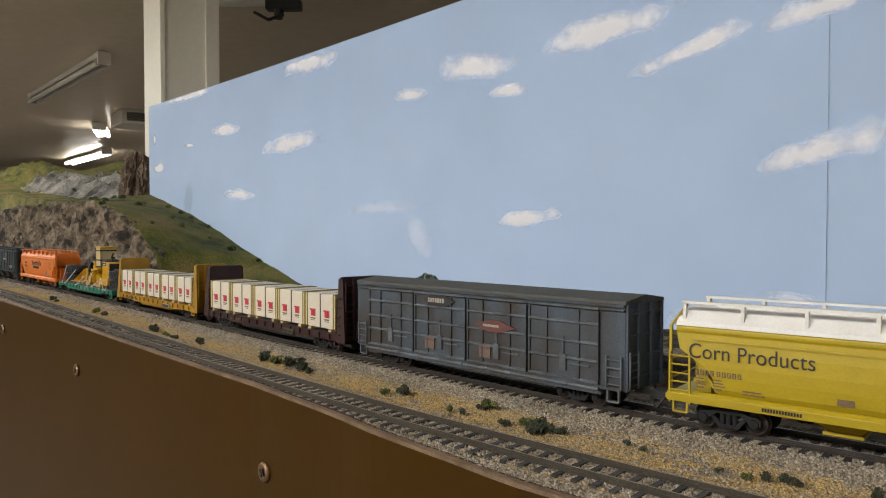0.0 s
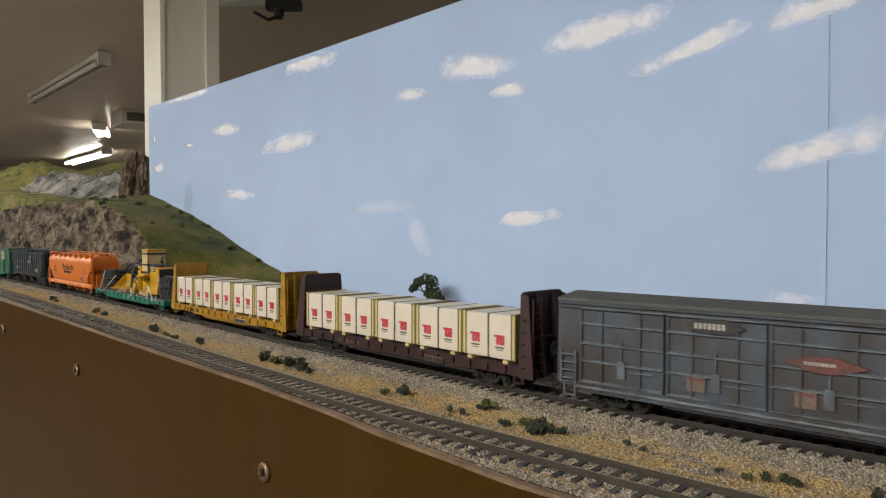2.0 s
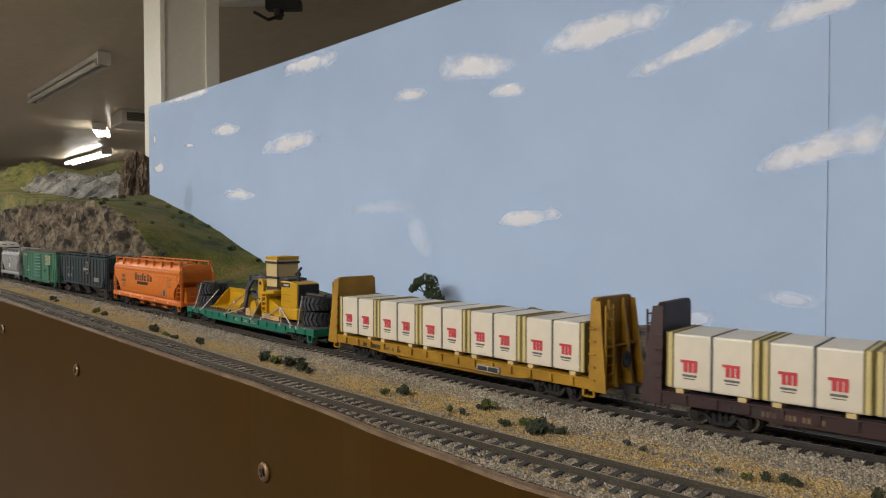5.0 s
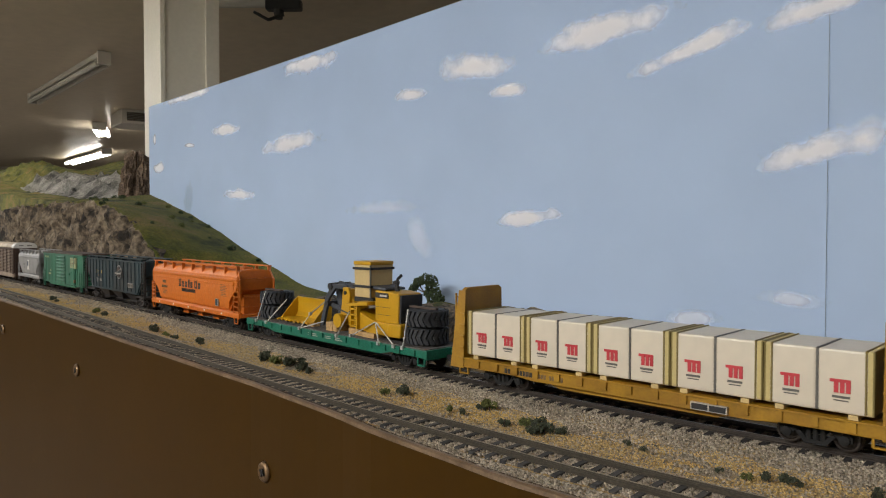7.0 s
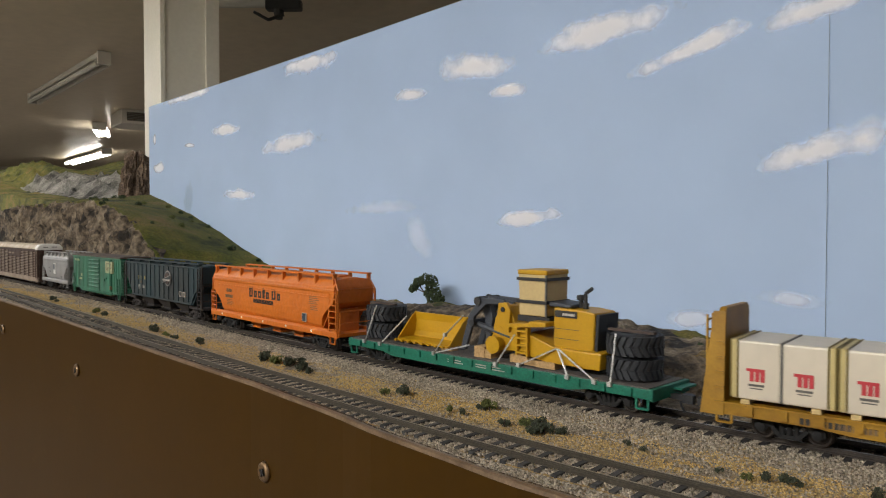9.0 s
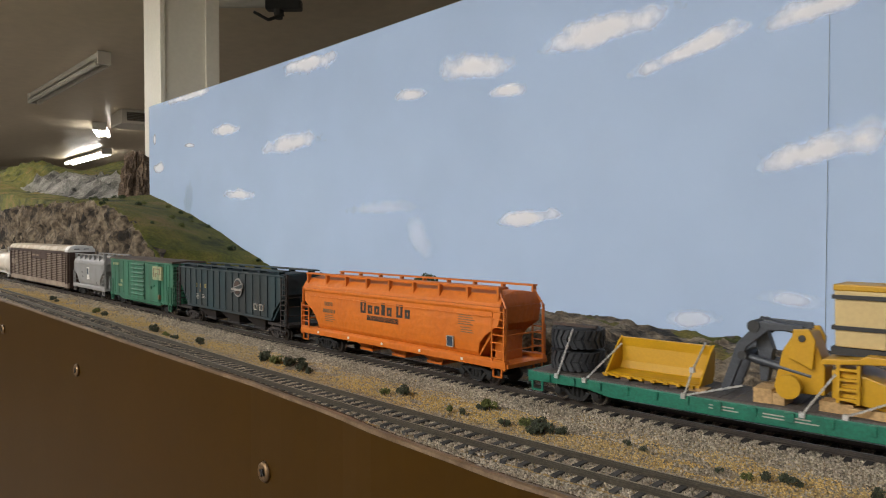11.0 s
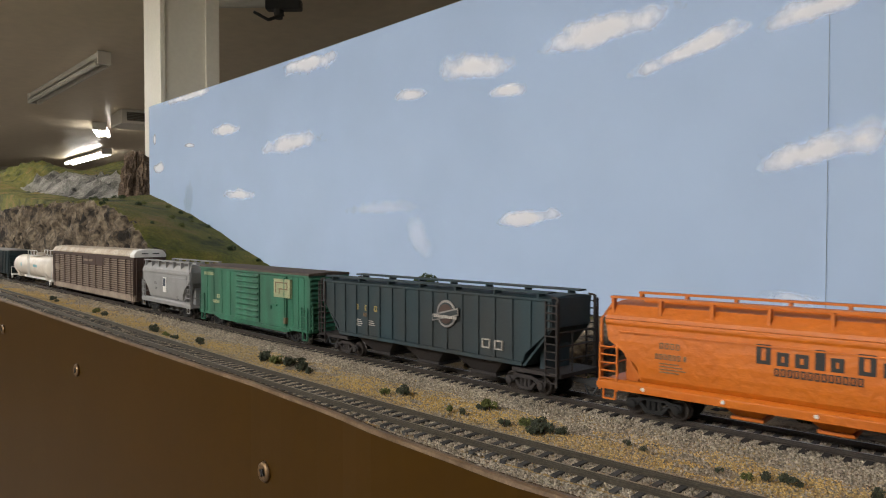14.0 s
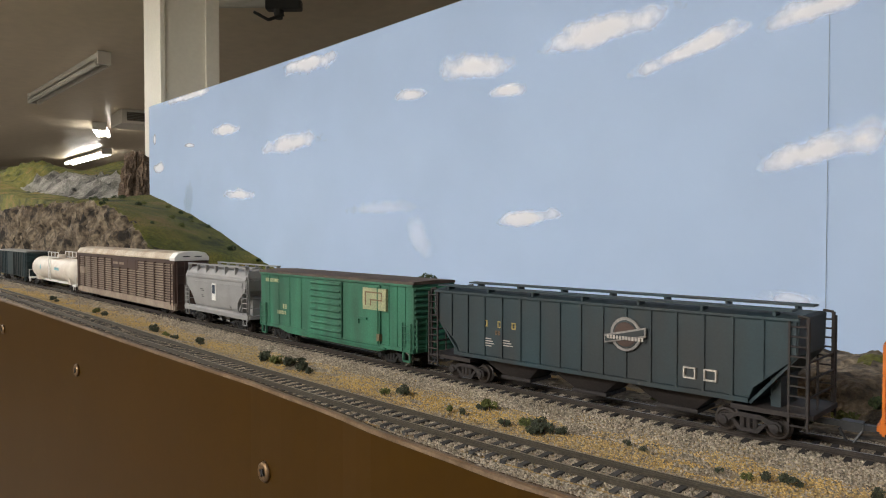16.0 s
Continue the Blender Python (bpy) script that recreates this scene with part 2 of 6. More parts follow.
class B:
    """Collects vertices and faces of one mesh."""

    def __init__(self):
        self.v, self.f = [], []

    def add(self, verts, faces):
        o = len(self.v)
        self.v += [tuple(p) for p in verts]
        self.f += [tuple(i + o for i in q) for q in faces]
        return self

    def box(self, x0, x1, y0, y1, z0, z1):
        v = [(x, y, z) for x in (x0, x1) for y in (y0, y1) for z in (z0, z1)]
        return self.add(v, [(0, 1, 3, 2), (4, 6, 7, 5), (0, 4, 5, 1), (2, 3, 7, 6), (0, 2, 6, 4), (1, 5, 7, 3)])

    def prism(self, pts, y0, y1, axis="y"):
        """A polygon in (x, z), or in (y, z) with axis "x", pushed from y0 to y1."""
        n = len(pts)
        mk = (lambda p, d: (p[0], d, p[1])) if axis == "y" else ((lambda p, d: (d, p[0], p[1])) if axis == "x" else (lambda p, d: (p[0], p[1], d)))
        v = [mk(p, y0) for p in pts] + [mk(p, y1) for p in pts]
        return self.add(v, [tuple(range(n))[::-1], tuple(range(n, 2 * n))] + [(i, (i + 1) % n, n + (i + 1) % n, n + i) for i in range(n)])

    def rod(self, p0, p1, r, n=6, r1=None):
        p0, p1 = Vector(p0), Vector(p1)
        q = (p1 - p0).to_track_quat("Z", "Y").to_matrix()
        r1 = r if r1 is None else r1
        ring = lambda c, rr: [c + q @ Vector((rr * math.cos(6.28318 * k / n), rr * math.sin(6.28318 * k / n), 0)) for k in range(n)]
        return self.add(ring(p0, r) + ring(p1, r1), [tuple(range(n))[::-1], tuple(range(n, 2 * n))] + [(i, (i + 1) % n, n + (i + 1) % n, n + i) for i in range(n)])

    def lathe(self, prof, c, axis="y", n=20):
        """A profile of (along the axis, radius) turned round an axis through c."""
        v, f = [], []
        for d, r in prof:
            for k in range(n):
                a, s = r * math.cos(6.28318 * k / n), r * math.sin(6.28318 * k / n)
                v.append({"x": (c[0] + d, c[1] + a, c[2] + s), "y": (c[0] + a, c[1] + d, c[2] + s), "z": (c[0] + a, c[1] + s, c[2] + d)}[axis])
        for j in range(len(prof) - 1):
            for k in range(n):
                f.append((j * n + k, j * n + (k + 1) % n, (j + 1) * n + (k + 1) % n, (j + 1) * n + k))
        f += [tuple(range(n))[::-1], tuple(range((len(prof) - 1) * n, len(prof) * n))]
        return self.add(v, f)

    def mesh(self, name, mat=None, smooth=False):
        me = bpy.data.meshes.new(name)
        me.from_pydata(self.v, [], self.f)
        bm = bmesh.new()
        bm.from_mesh(me)
        bmesh.ops.recalc_face_normals(bm, faces=bm.faces)
        bm.to_mesh(me)
        bm.free()
        if mat:
            me.materials.append(mat)
        if smooth:
            me.polygons.foreach_set("use_smooth", [True] * len(me.polygons))
        return me


def part(name, b, mat, parent, label="", bevel=0.0, smooth=False):
    ob = new(name, b.mesh(name, mat, smooth))
    ob.parent = parent
    if label:
        tagged(ob, label)
    if bevel:
        md = ob.modifiers.new("edge", "BEVEL")
        md.width, md.segments, md.limit_method = bevel, 2, "ANGLE"
    return ob


def thing(name, label, category, group="", kind=""):
    return tagged(new(name), label, category, group, kind)


def raw_mesh(name, verts, faces, mat, smooth=False):
    me = bpy.data.meshes.new(name)
    me.from_pydata(verts, [], faces)
    me.materials.append(mat)
    if smooth:
        me.polygons.foreach_set("use_smooth", [True] * len(me.polygons))
    return me


# ---------------------------------------------------------------- the line of the track
_G = np.linspace(-4.0, 2.6, 661)
_K = np.interp(_G, [-1.9, -1.52, -0.95, -0.475, 0.0, 0.25, 0.4], [0.0, 0.0835, -0.0721, 0.0535, 0.5713, 0.5713, 0.0])


def _run(d):
    s = np.concatenate([[0], np.cumsum((d[1:] + d[:-1]) / 2 * (_G[1] - _G[0]))])
    return s - np.interp(0, _G, s)


_PH = _run(_K)
_X, _Y = _run(np.cos(_PH)), _run(np.sin(_PH))


def along(a, w=0.0):
    """World x, y and heading at length a along the main track, w across it (away from the aisle)."""
    ph = np.interp(a, _G, _PH)
    return np.interp(a, _G, _X) - w * np.sin(ph), np.interp(a, _G, _Y) + w * np.cos(ph), ph


def at_track(a, w=0.0, z=0.0):
    x, y, ph = along(a, w)
    return pose(float(x), float(y), z, 0, 0, math.degrees(float(ph)))


BACK = 0.228                                                                                     # backdrop, across

SIDING = lambda a: np.interp(a, [-1.2, -0.66, -0.2, 0.2], [-0.074, -0.081, -0.088, -0.089])
EDGE = lambda a: np.interp(a, [-1.5, -1.1, -0.82, -0.6, -0.408, -0.366, -0.328, -0.294, -0.265, -0.24, -0.215, -0.194, -0.16, -0.131, -0.119, 0.3], [-0.106, -0.104, -0.102, -0.1016, -0.1016, -0.1016, -0.1018, -0.1042, -0.1059, -0.1082, -0.1121, -0.1142, -0.1171, -0.1208, -0.1204, -0.135])

# ---------------------------------------------------------------- terrain


def smooth(t):
    t = np.clip(t, 0, 1)
    return t * t * (3 - 2 * t)


def fbm(x, y, z=0.0, octaves=4):
    return noise.fractal(Vector((x, y, z)), 0.9, 2.1, octaves)


def terrain_height(a, w):
    """Height of the scenery over the rails, and its kind: 0 earth, 1 turf, 2 brown rock, 3 pale rock."""
    sw, ew = float(SIDING(a)), float(EDGE(a))
    z = -0.0062
    for c in (0.0, sw):                                   # ballast shoulders
        d = abs(w - c)
        z = max(z, -0.0034 - 0.0045 * max(0.0, (d - 0.017) / 0.016) ** 1.2) if d < 0.034 else z
    n = fbm(a * 22, w * 22)
    n2 = fbm(a * 60, w * 60, 3.0)
    kind = 0
    if w > 0.028:
        z = -0.006 + 0.0015 * n
        # low rocky bank behind the main line
        bank = np.interp(a, [-0.80, -0.62, -0.45, -0.35, -0.29, -0.22, -0.15, -0.10, 0.3], [0.0, 0.008, 0.018, 0.024, 0.022, 0.012, 0.008, 0.012, 0.016])
        lip = 0.058 + 0.014 * fbm(a * 9, 2.0) + 0.006 * fbm(a * 45, 6.0)
        rise = float(smooth((w - lip) / 0.030))
        zb = -0.006 + (bank + 0.004) * rise * (1 - 0.45 * float(smooth((w - 0.13) / 0.09))) + (0.0045 * n + 0.004 * n2) * rise
        if zb > z:
            z = zb
            kind = 2 if 0.08 < rise < 0.995 or n < 0.45 else 1
        # the big hill at the end of the peninsula
        ridge = float(np.interp(a, [-3.0, -1.6, -1.37, -1.19, -1.07, -1.0, -0.91, -0.82, -0.70], [0.152, 0.158, 0.160, 0.120, 0.087, 0.064, 0.039, 0.015, 0.003]))
        if ridge > 0:
            zt = -0.006 + ridge * float(np.clip((w - 0.035) / (BACK - 0.035), 0, 1)) ** 1.25 + (0.0016 * n + 0.0020 * n2) * min(1, ridge * 20)
            if zt > z + 0.001:
                z, kind = zt, 1
            top = float(np.interp(a, [-2.4, -1.5, -1.22, -1.10, -1.03, -0.97, -0.93], [0.138, 0.141, 0.140, 0.118, 0.096, 0.062, 0.0]))
            lip = 0.052 + 0.010 * fbm(a * 10, 7.0)
            r = float(smooth((w - lip) / 0.030))
            zc = -0.006 + top * r + (0.010 * fbm(a * 34, w * 34, 2.0) + 0.010 * fbm(a * 30, r * 6.5, 5.0) * (1 - abs(2 * r - 1) ** 3) + 0.004 * fbm(a * 85, r * 16, 8.0) * (1 - abs(2 * r - 1) ** 3)) * (r > 0.03) * (1 - float(smooth((w - lip - 0.024) / 0.022))) + (ridge - top) * float(smooth((w - 0.09) / 0.14))
            if top > 0 and zc > z:
                z, kind = zc, (2 if r < 0.985 else 1)
        if a < -1.40 and w > BACK - 0.03:
            far = float(np.interp(w, [0.20, 0.33, 0.36, 0.43, 0.60, 0.90, 1.3], [0.150, 0.160, 0.195, 0.222, 0.240, 0.355, 0.370])) + 0.006 * n + 0.024 * n2 * (0.31 < w < 0.45) + 0.075 * min(1.0, max(0.0, (-1.9 - a) / 1.1)) + 0.065 * float(smooth((-2.75 - a) / 0.6)) * float(smooth((0.62 - w) / 0.2))
            if far > z:
                z, kind = far, (3 if 0.315 < w < 0.44 and n2 > -0.10 and a > -2.9 else 1)
    if w < sw - 0.014:                                    # earth banked up against the fascia
        z = -0.0046 + 0.0022 * float(smooth((sw - 0.014 - w) / 0.006))
    if w < ew + 0.002:
        z = -0.0040
    return z, kind


def build_terrain():
    a_vals = np.concatenate([np.arange(-3.9, -1.8, 0.02), np.arange(-1.8, -0.5, 0.006), np.arange(-0.5, 0.12, 0.004), np.arange(0.12, 2.2, 0.03)])
    t_front = np.linspace(0, 1, 32)
    w_back = np.concatenate([np.arange(0.020, 0.040, 0.004), np.arange(0.040, 0.100, 0.0015), np.arange(0.100, 0.235, 0.0040), np.arange(0.235, 1.30, 0.014)])
    verts, kinds, rows = [], [], len(t_front) + len(w_back)
    for a in a_vals:
        e = float(EDGE(a)) + 0.0015
        for w in list(e + t_front * (0.018 - e)) + list(w_back):
            z, k = terrain_height(float(a), float(w))
            if k == 2:                                    # crags and ledges stand out from the slope
                big = 1.0 if a < -0.9 else 0.35
                w = w - big * (0.013 * fbm(a * 30, z * 42, w * 10, 3) + 0.007 * fbm(a * 75 + 3, z * 110, w * 20, 3))
            x, y, _ = along(a, w)
            verts.append((float(x), float(y), z))
            kinds.append(k)
    faces, mats = [], []
    for i in range(len(a_vals) - 1):
        for j in range(rows - 1):
            q = (i * rows + j, (i + 1) * rows + j, (i + 1) * rows + j + 1, i * rows + j + 1)
            faces.append(q)
            mats.append(max(kinds[k] for k in q) if kinds[q[0]] else kinds[q[2]])
    me = raw_mesh("ground", verts, faces, EARTH, True)
    for m in (GRASS, ROCK, PALEROCK):
        me.materials.append(m)
    me.polygons.foreach_set("material_index", mats)
    ob = new("ground", me)
    md = ob.modifiers.new("depth", "SOLIDIFY")
    md.thickness, md.offset = 0.004, -1
    tagged(ob, "sculpted scenery base with tan earth, turf hill and cast rock", "ground", kind="structure")


build_terrain()


def ribbon(name, a_vals, lines, mat, label, category, kind="structure", smooth_faces=True, closed=True):
    """A band swept along the track; lines gives the (w, z) outline at each a."""
    verts, faces = [], []
    n = None
    for a in a_vals:
        pts = lines(float(a))
        n = len(pts)
        for w, z in pts:
            x, y, _ = along(a, w)
            verts.append((float(x), float(y), z))
    for i in range(len(a_vals) - 1):
        for j in range(n if closed else n - 1):
            k = (j + 1) % n
            faces.append((i * n + j, (i + 1) * n + j, (i + 1) * n + k, i * n + k))
    if closed:
        m = (len(a_vals) - 1) * n
        faces += [tuple(range(n)), tuple(range(m, m + n))[::-1]]
    me = raw_mesh(name, verts, faces, mat, False)
    ob = new(name, me)
    if label:
        tagged(ob, label, category, kind=kind)
    return ob


FINE = np.arange(-3.2, 2.2, 0.012)
fascia = ribbon("fascia_panel", FINE, lambda a: [(EDGE(a), -0.0018), (EDGE(a), -0.55), (EDGE(a) + 0.005, -0.55), (EDGE(a) + 0.005, -0.0018)],
                FASCIA, "glossy brown hardboard fascia along the layout edge", "fascia panel")
lip = ribbon("edge_strip", FINE, lambda a: [(EDGE(a) - 0.0004, -0.0030), (EDGE(a) - 0.0002, -0.0015), (EDGE(a) + 0.0010, -0.0010 + 0.0004 * fbm(a * 30, 1)),
                                             (EDGE(a) + 0.0030 + 0.0008 * fbm(a * 40, 5), -0.0014), (EDGE(a) + 0.0054, -0.0040)], FASCIAEDGE, "", "")
lip.parent = fascia
tagged(lip, "worn tan top edge")


def build_screw(a, z):
    b = B()
    b.lathe([(-0.0018, 0.0020), (-0.0027, 0.0040), (-0.0018, 0.0055), (0.0, 0.0060)], (0, 0, 0), "y", 20)
    ob = new("screw", b.mesh("screw", SCREW, True))
    s = B()
    s.box(-0.0024, 0.0024, -0.0029, -0.0022, -0.0005, 0.0005).box(-0.0005, 0.0005, -0.0029, -0.0022, -0.0024, 0.0024)
    part("slot", s, BLACK, ob)
    ob.matrix_world = at_track(a, float(EDGE(a)), z) @ pose(0, 0, 0, 0, 25, 0)
    tagged(ob, "dull brass round-head screw in the brown fascia", "screw", "fascia screws")


for a, z in ((-0.314, -0.048), (-0.666, -0.0431), (-0.9745, -0.0369)):
    build_screw(a, z)

# ---------------------------------------------------------------- backdrop


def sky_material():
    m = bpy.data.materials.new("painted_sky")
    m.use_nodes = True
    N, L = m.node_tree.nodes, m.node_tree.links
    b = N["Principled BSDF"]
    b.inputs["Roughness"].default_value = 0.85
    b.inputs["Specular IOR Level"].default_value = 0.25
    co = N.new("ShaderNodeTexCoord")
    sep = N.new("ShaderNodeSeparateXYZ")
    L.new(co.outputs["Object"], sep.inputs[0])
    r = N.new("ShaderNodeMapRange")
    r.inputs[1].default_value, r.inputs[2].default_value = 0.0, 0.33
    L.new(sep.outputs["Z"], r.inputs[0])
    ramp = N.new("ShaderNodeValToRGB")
    # lower colour brightened to make up for shade low on the board
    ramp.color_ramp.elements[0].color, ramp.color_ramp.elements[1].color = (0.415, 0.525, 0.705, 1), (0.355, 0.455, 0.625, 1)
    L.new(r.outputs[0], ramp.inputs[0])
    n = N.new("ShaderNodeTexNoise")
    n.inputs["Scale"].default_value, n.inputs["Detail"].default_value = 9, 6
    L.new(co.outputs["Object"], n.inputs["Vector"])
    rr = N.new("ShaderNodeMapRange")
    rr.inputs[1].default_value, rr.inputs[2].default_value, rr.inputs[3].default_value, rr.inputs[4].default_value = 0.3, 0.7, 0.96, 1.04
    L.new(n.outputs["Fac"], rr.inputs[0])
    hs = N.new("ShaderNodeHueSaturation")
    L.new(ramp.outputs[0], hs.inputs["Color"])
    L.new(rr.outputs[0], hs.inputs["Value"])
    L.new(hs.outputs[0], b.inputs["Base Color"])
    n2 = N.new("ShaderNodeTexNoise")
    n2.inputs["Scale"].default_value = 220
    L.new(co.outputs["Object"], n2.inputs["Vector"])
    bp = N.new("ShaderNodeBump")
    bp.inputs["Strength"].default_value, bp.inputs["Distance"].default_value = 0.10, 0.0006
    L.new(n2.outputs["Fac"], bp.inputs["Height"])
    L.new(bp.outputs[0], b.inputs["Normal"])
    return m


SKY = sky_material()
SKYTOP, A_END, R_END = 0.325, -1.362, 0.075


def build_backdrop():
    """A thin board behind the track that bends round at the end of the peninsula."""
    line = []
    for a in np.arange(2.1, A_END, -0.02):
        line.append(along(a, BACK)[:2])
    x0, y0, ph = along(A_END, BACK)
    cx, cy = x0 - R_END * math.sin(ph), y0 + R_END * math.cos(ph)
    for k in range(1, 25):
        g = ph - math.pi / 2 - math.pi * k / 24
        line.append((cx + R_END * math.cos(g), cy + R_END * math.sin(g)))
    for a in np.arange(A_END + 0.02, 2.1, 0.05):
        line.append(along(a, BACK + 2 * R_END)[:2])
    verts, faces = [], []
    for i, (x, y) in enumerate(line):
        verts += [(float(x), float(y), -0.05), (float(x), float(y), SKYTOP)]
    for i in range(len(line) - 1):
        faces.append((2 * i, 2 * i + 2, 2 * i + 3, 2 * i + 1))
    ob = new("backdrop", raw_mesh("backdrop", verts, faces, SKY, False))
    md = ob.modifiers.new("board", "SOLIDIFY")
    md.thickness, md.offset = 0.004, 1
    return tagged(ob, "pale blue painted sky backdrop board with white clouds", "backdrop", kind="structure")


backdrop = build_backdrop()


def cloud_material(name, strength, low=(0.62, 0.62, 0.66), high=(0.76, 0.74, 0.73)):
    m = bpy.data.materials.new(name)
    m.use_nodes = True
    N, L = m.node_tree.nodes, m.node_tree.links
    b = N["Principled BSDF"]
    b.inputs["Roughness"].default_value = 0.6
    uv = N.new("ShaderNodeUVMap")
    info = N.new("ShaderNodeObjectInfo")
    sep = N.new("ShaderNodeSeparateXYZ")
    L.new(uv.outputs[0], sep.inputs[0])
    co = N.new("ShaderNodeTexCoord")
    n = N.new("ShaderNodeTexNoise")
    n.noise_dimensions = "4D"
    n.inputs["Scale"].default_value, n.inputs["Detail"].default_value, n.inputs["Roughness"].default_value = 28, 8, 0.60
    L.new(co.outputs["Object"], n.inputs["Vector"])
    w = N.new("ShaderNodeMath")
    w.operation = "MULTIPLY"
    w.inputs[1].default_value = 17.0
    L.new(info.outputs["Random"], w.inputs[0])
    L.new(w.outputs[0], n.inputs["W"])

    def math_node(op, a, bb):
        q = N.new("ShaderNodeMath")
        q.operation = op
        for i, s in enumerate((a, bb)):
            if isinstance(s, (int, float)):
                q.inputs[i].default_value = s
            else:
                L.new(s, q.inputs[i])
        return q.outputs[0]

    # distance from the cloud's middle, squarer below than above
    du = math_node("POWER", math_node("ABSOLUTE", sep.outputs["X"], 0), 2.2)
    below = math_node("MULTIPLY", math_node("MINIMUM", sep.outputs["Y"], 0), 1.45)
    above = math_node("MAXIMUM", sep.outputs["Y"], 0)
    dv = math_node("POWER", math_node("ABSOLUTE", math_node("ADD", below, above), 0), 2.0)
    d = math_node("SQRT", math_node("ADD", du, dv), 0)
    k = math_node("ADD", math_node("SUBTRACT", 0.72, d), math_node("MULTIPLY", math_node("SUBTRACT", n.outputs["Fac"], 0.5), 1.5))
    r = N.new("ShaderNodeMapRange")
    r.inputs[1].default_value, r.inputs[2].default_value, r.inputs[4].default_value = 0.0, 0.42, strength
    L.new(k, r.inputs[0])
    edge = N.new("ShaderNodeMapRange")
    edge.inputs[1].default_value, edge.inputs[2].default_value, edge.inputs[3].default_value, edge.inputs[4].default_value = 0.82, 0.98, 1.0, 0.0
    L.new(d, edge.inputs[0])
    fac = math_node("MULTIPLY", r.outputs[0], edge.outputs[0])
    ramp = N.new("ShaderNodeValToRGB")
    ramp.color_ramp.elements[0].color, ramp.color_ramp.elements[1].color = (*low, 1), (*high, 1)
    rv = N.new("ShaderNodeMapRange")
    rv.inputs[1].default_value, rv.inputs[2].default_value = -0.7, 0.6
    L.new(sep.outputs["Y"], rv.inputs[0])
    L.new(rv.outputs[0], ramp.inputs[0])
    L.new(ramp.outputs[0], b.inputs["Base Color"])
    L.new(fac, b.inputs["Alpha"])
    return m


CLOUD, FAINT, SMUDGE = cloud_material("white_cloud_paint", 0.95), cloud_material("faint_cloud_paint", 0.30), cloud_material("grey_smudge", 0.20, (0.12, 0.13, 0.15), (0.16, 0.18, 0.22))
WISPY = cloud_material("thin_cloud_paint", 0.55)


def build_cloud(a, z, half_a, half_z, tilt, mat):
    """One painted cloud: a thin film of paint on the board, tilt in metres of height per metre."""
    verts, uvs, faces, nu, nv = [], [], [], 10, 2
    for i in range(nu + 1):
        for j in range(nv + 1):
            u, v = 2 * i / nu - 1, 2 * j / nv - 1
            aa = a + u * half_a * 1.15
            x, y, _ = along(aa, BACK - 0.0012)
            verts.append((float(x), float(y), min(SKYTOP - 0.0005, z + v * half_z * 1.3 + tilt * (aa - a))))
            uvs.append((u, v))
    for i in range(nu):
        for j in range(nv):
            p = i * (nv + 1) + j
            faces.append((p, p + nv + 1, p + nv + 2, p + 1))
    me = raw_mesh("painted_cloud", verts, faces, mat, True)
    layer = me.uv_layers.new(name="uv")
    for lp in me.loops:
        layer.data[lp.index].uv = uvs[lp.vertex_index]
    ob = new("painted_cloud", me)
    ob.parent = backdrop
    ob.visible_shadow = False


CLOUDS = [
    (-0.797, 0.3126, 0.0886, 0.0227, -0.041, 0),
    (-0.487, 0.2521, 0.0698, 0.0185, -0.081, 0),
    (-0.585, 0.2377, 0.0404, 0.0095, -0.043, 0),
    (-0.437, 0.2214, 0.0349, 0.0094, -0.031, 0),
    (-0.315, 0.2562, 0.0942, 0.0174, 0.053, 0),
    (-0.235, 0.2260, 0.0634, 0.0115, 0.205, 0),
    (-0.136, 0.2385, 0.0524, 0.0133, 0.154, 0),
    (-0.130, 0.1407, 0.0602, 0.0165, 0.149, 0),
    (-1.050, 0.2459, 0.0634, 0.0118, -0.033, 0),
    (-0.855, 0.2052, 0.1024, 0.0175, 0.015, 0),
    (-1.200, 0.3227, 0.1291, 0.0149, 0.002, 0),
    (-1.188, 0.2341, 0.0280, 0.0059, -0.086, 0),
    (-1.325, 0.2024, 0.034, 0.0128, -0.024, 0),
    (-1.009, 0.1405, 0.0606, 0.0115, -0.036, 0),
    (-0.406, 0.0963, 0.0469, 0.0097, 0.063, 0),
    (-0.640, 0.1110, 0.0992, 0.0101, 0.008, 1),
    (-0.570, 0.0727, 0.0257, 0.0254, -0.566, 1),
    (-0.150, 0.0354, 0.0317, 0.0095, -0.035, 2),
    (-0.227, 0.0150, 0.0300, 0.0095, 0.084, 2),
    (-1.195, 0.1360, 0.0280, 0.0420, 0.0, 3),
    (-1.345, 0.2581, 0.010, 0.0153, -0.090, 0),
    (-0.097, 0.1547, 0.0184, 0.0083, 0.221, 1),
]
for row in CLOUDS:
    build_cloud(*row[:5], {0: CLOUD, 1: FAINT, 2: WISPY, 3: SMUDGE}[row[5]])

SEAMMAT = material("faded_seam_line", (0.32, 0.38, 0.46), None, 0.4, 0.6)
seam = B()
x, y, ph = along(-0.124, BACK - 0.0008)
seam.box(-0.00012, 0.00012, -0.0003, 0.0003, -0.02, SKYTOP - 0.06)
sm = part("board_seam", seam, SEAMMAT, backdrop, "thin dark joint line")
sm.matrix_world = pose(float(x), float(y), 0, 0, 0, math.degrees(float(ph)))

# ---------------------------------------------------------------- the room


def slab(name, x0, x1, y0, y1, z0, z1, mat, label, category):
    return tagged(new(name, B().box(x0, x1, y0, y1, z0, z1).mesh(name, mat)), label, category, kind="structure")


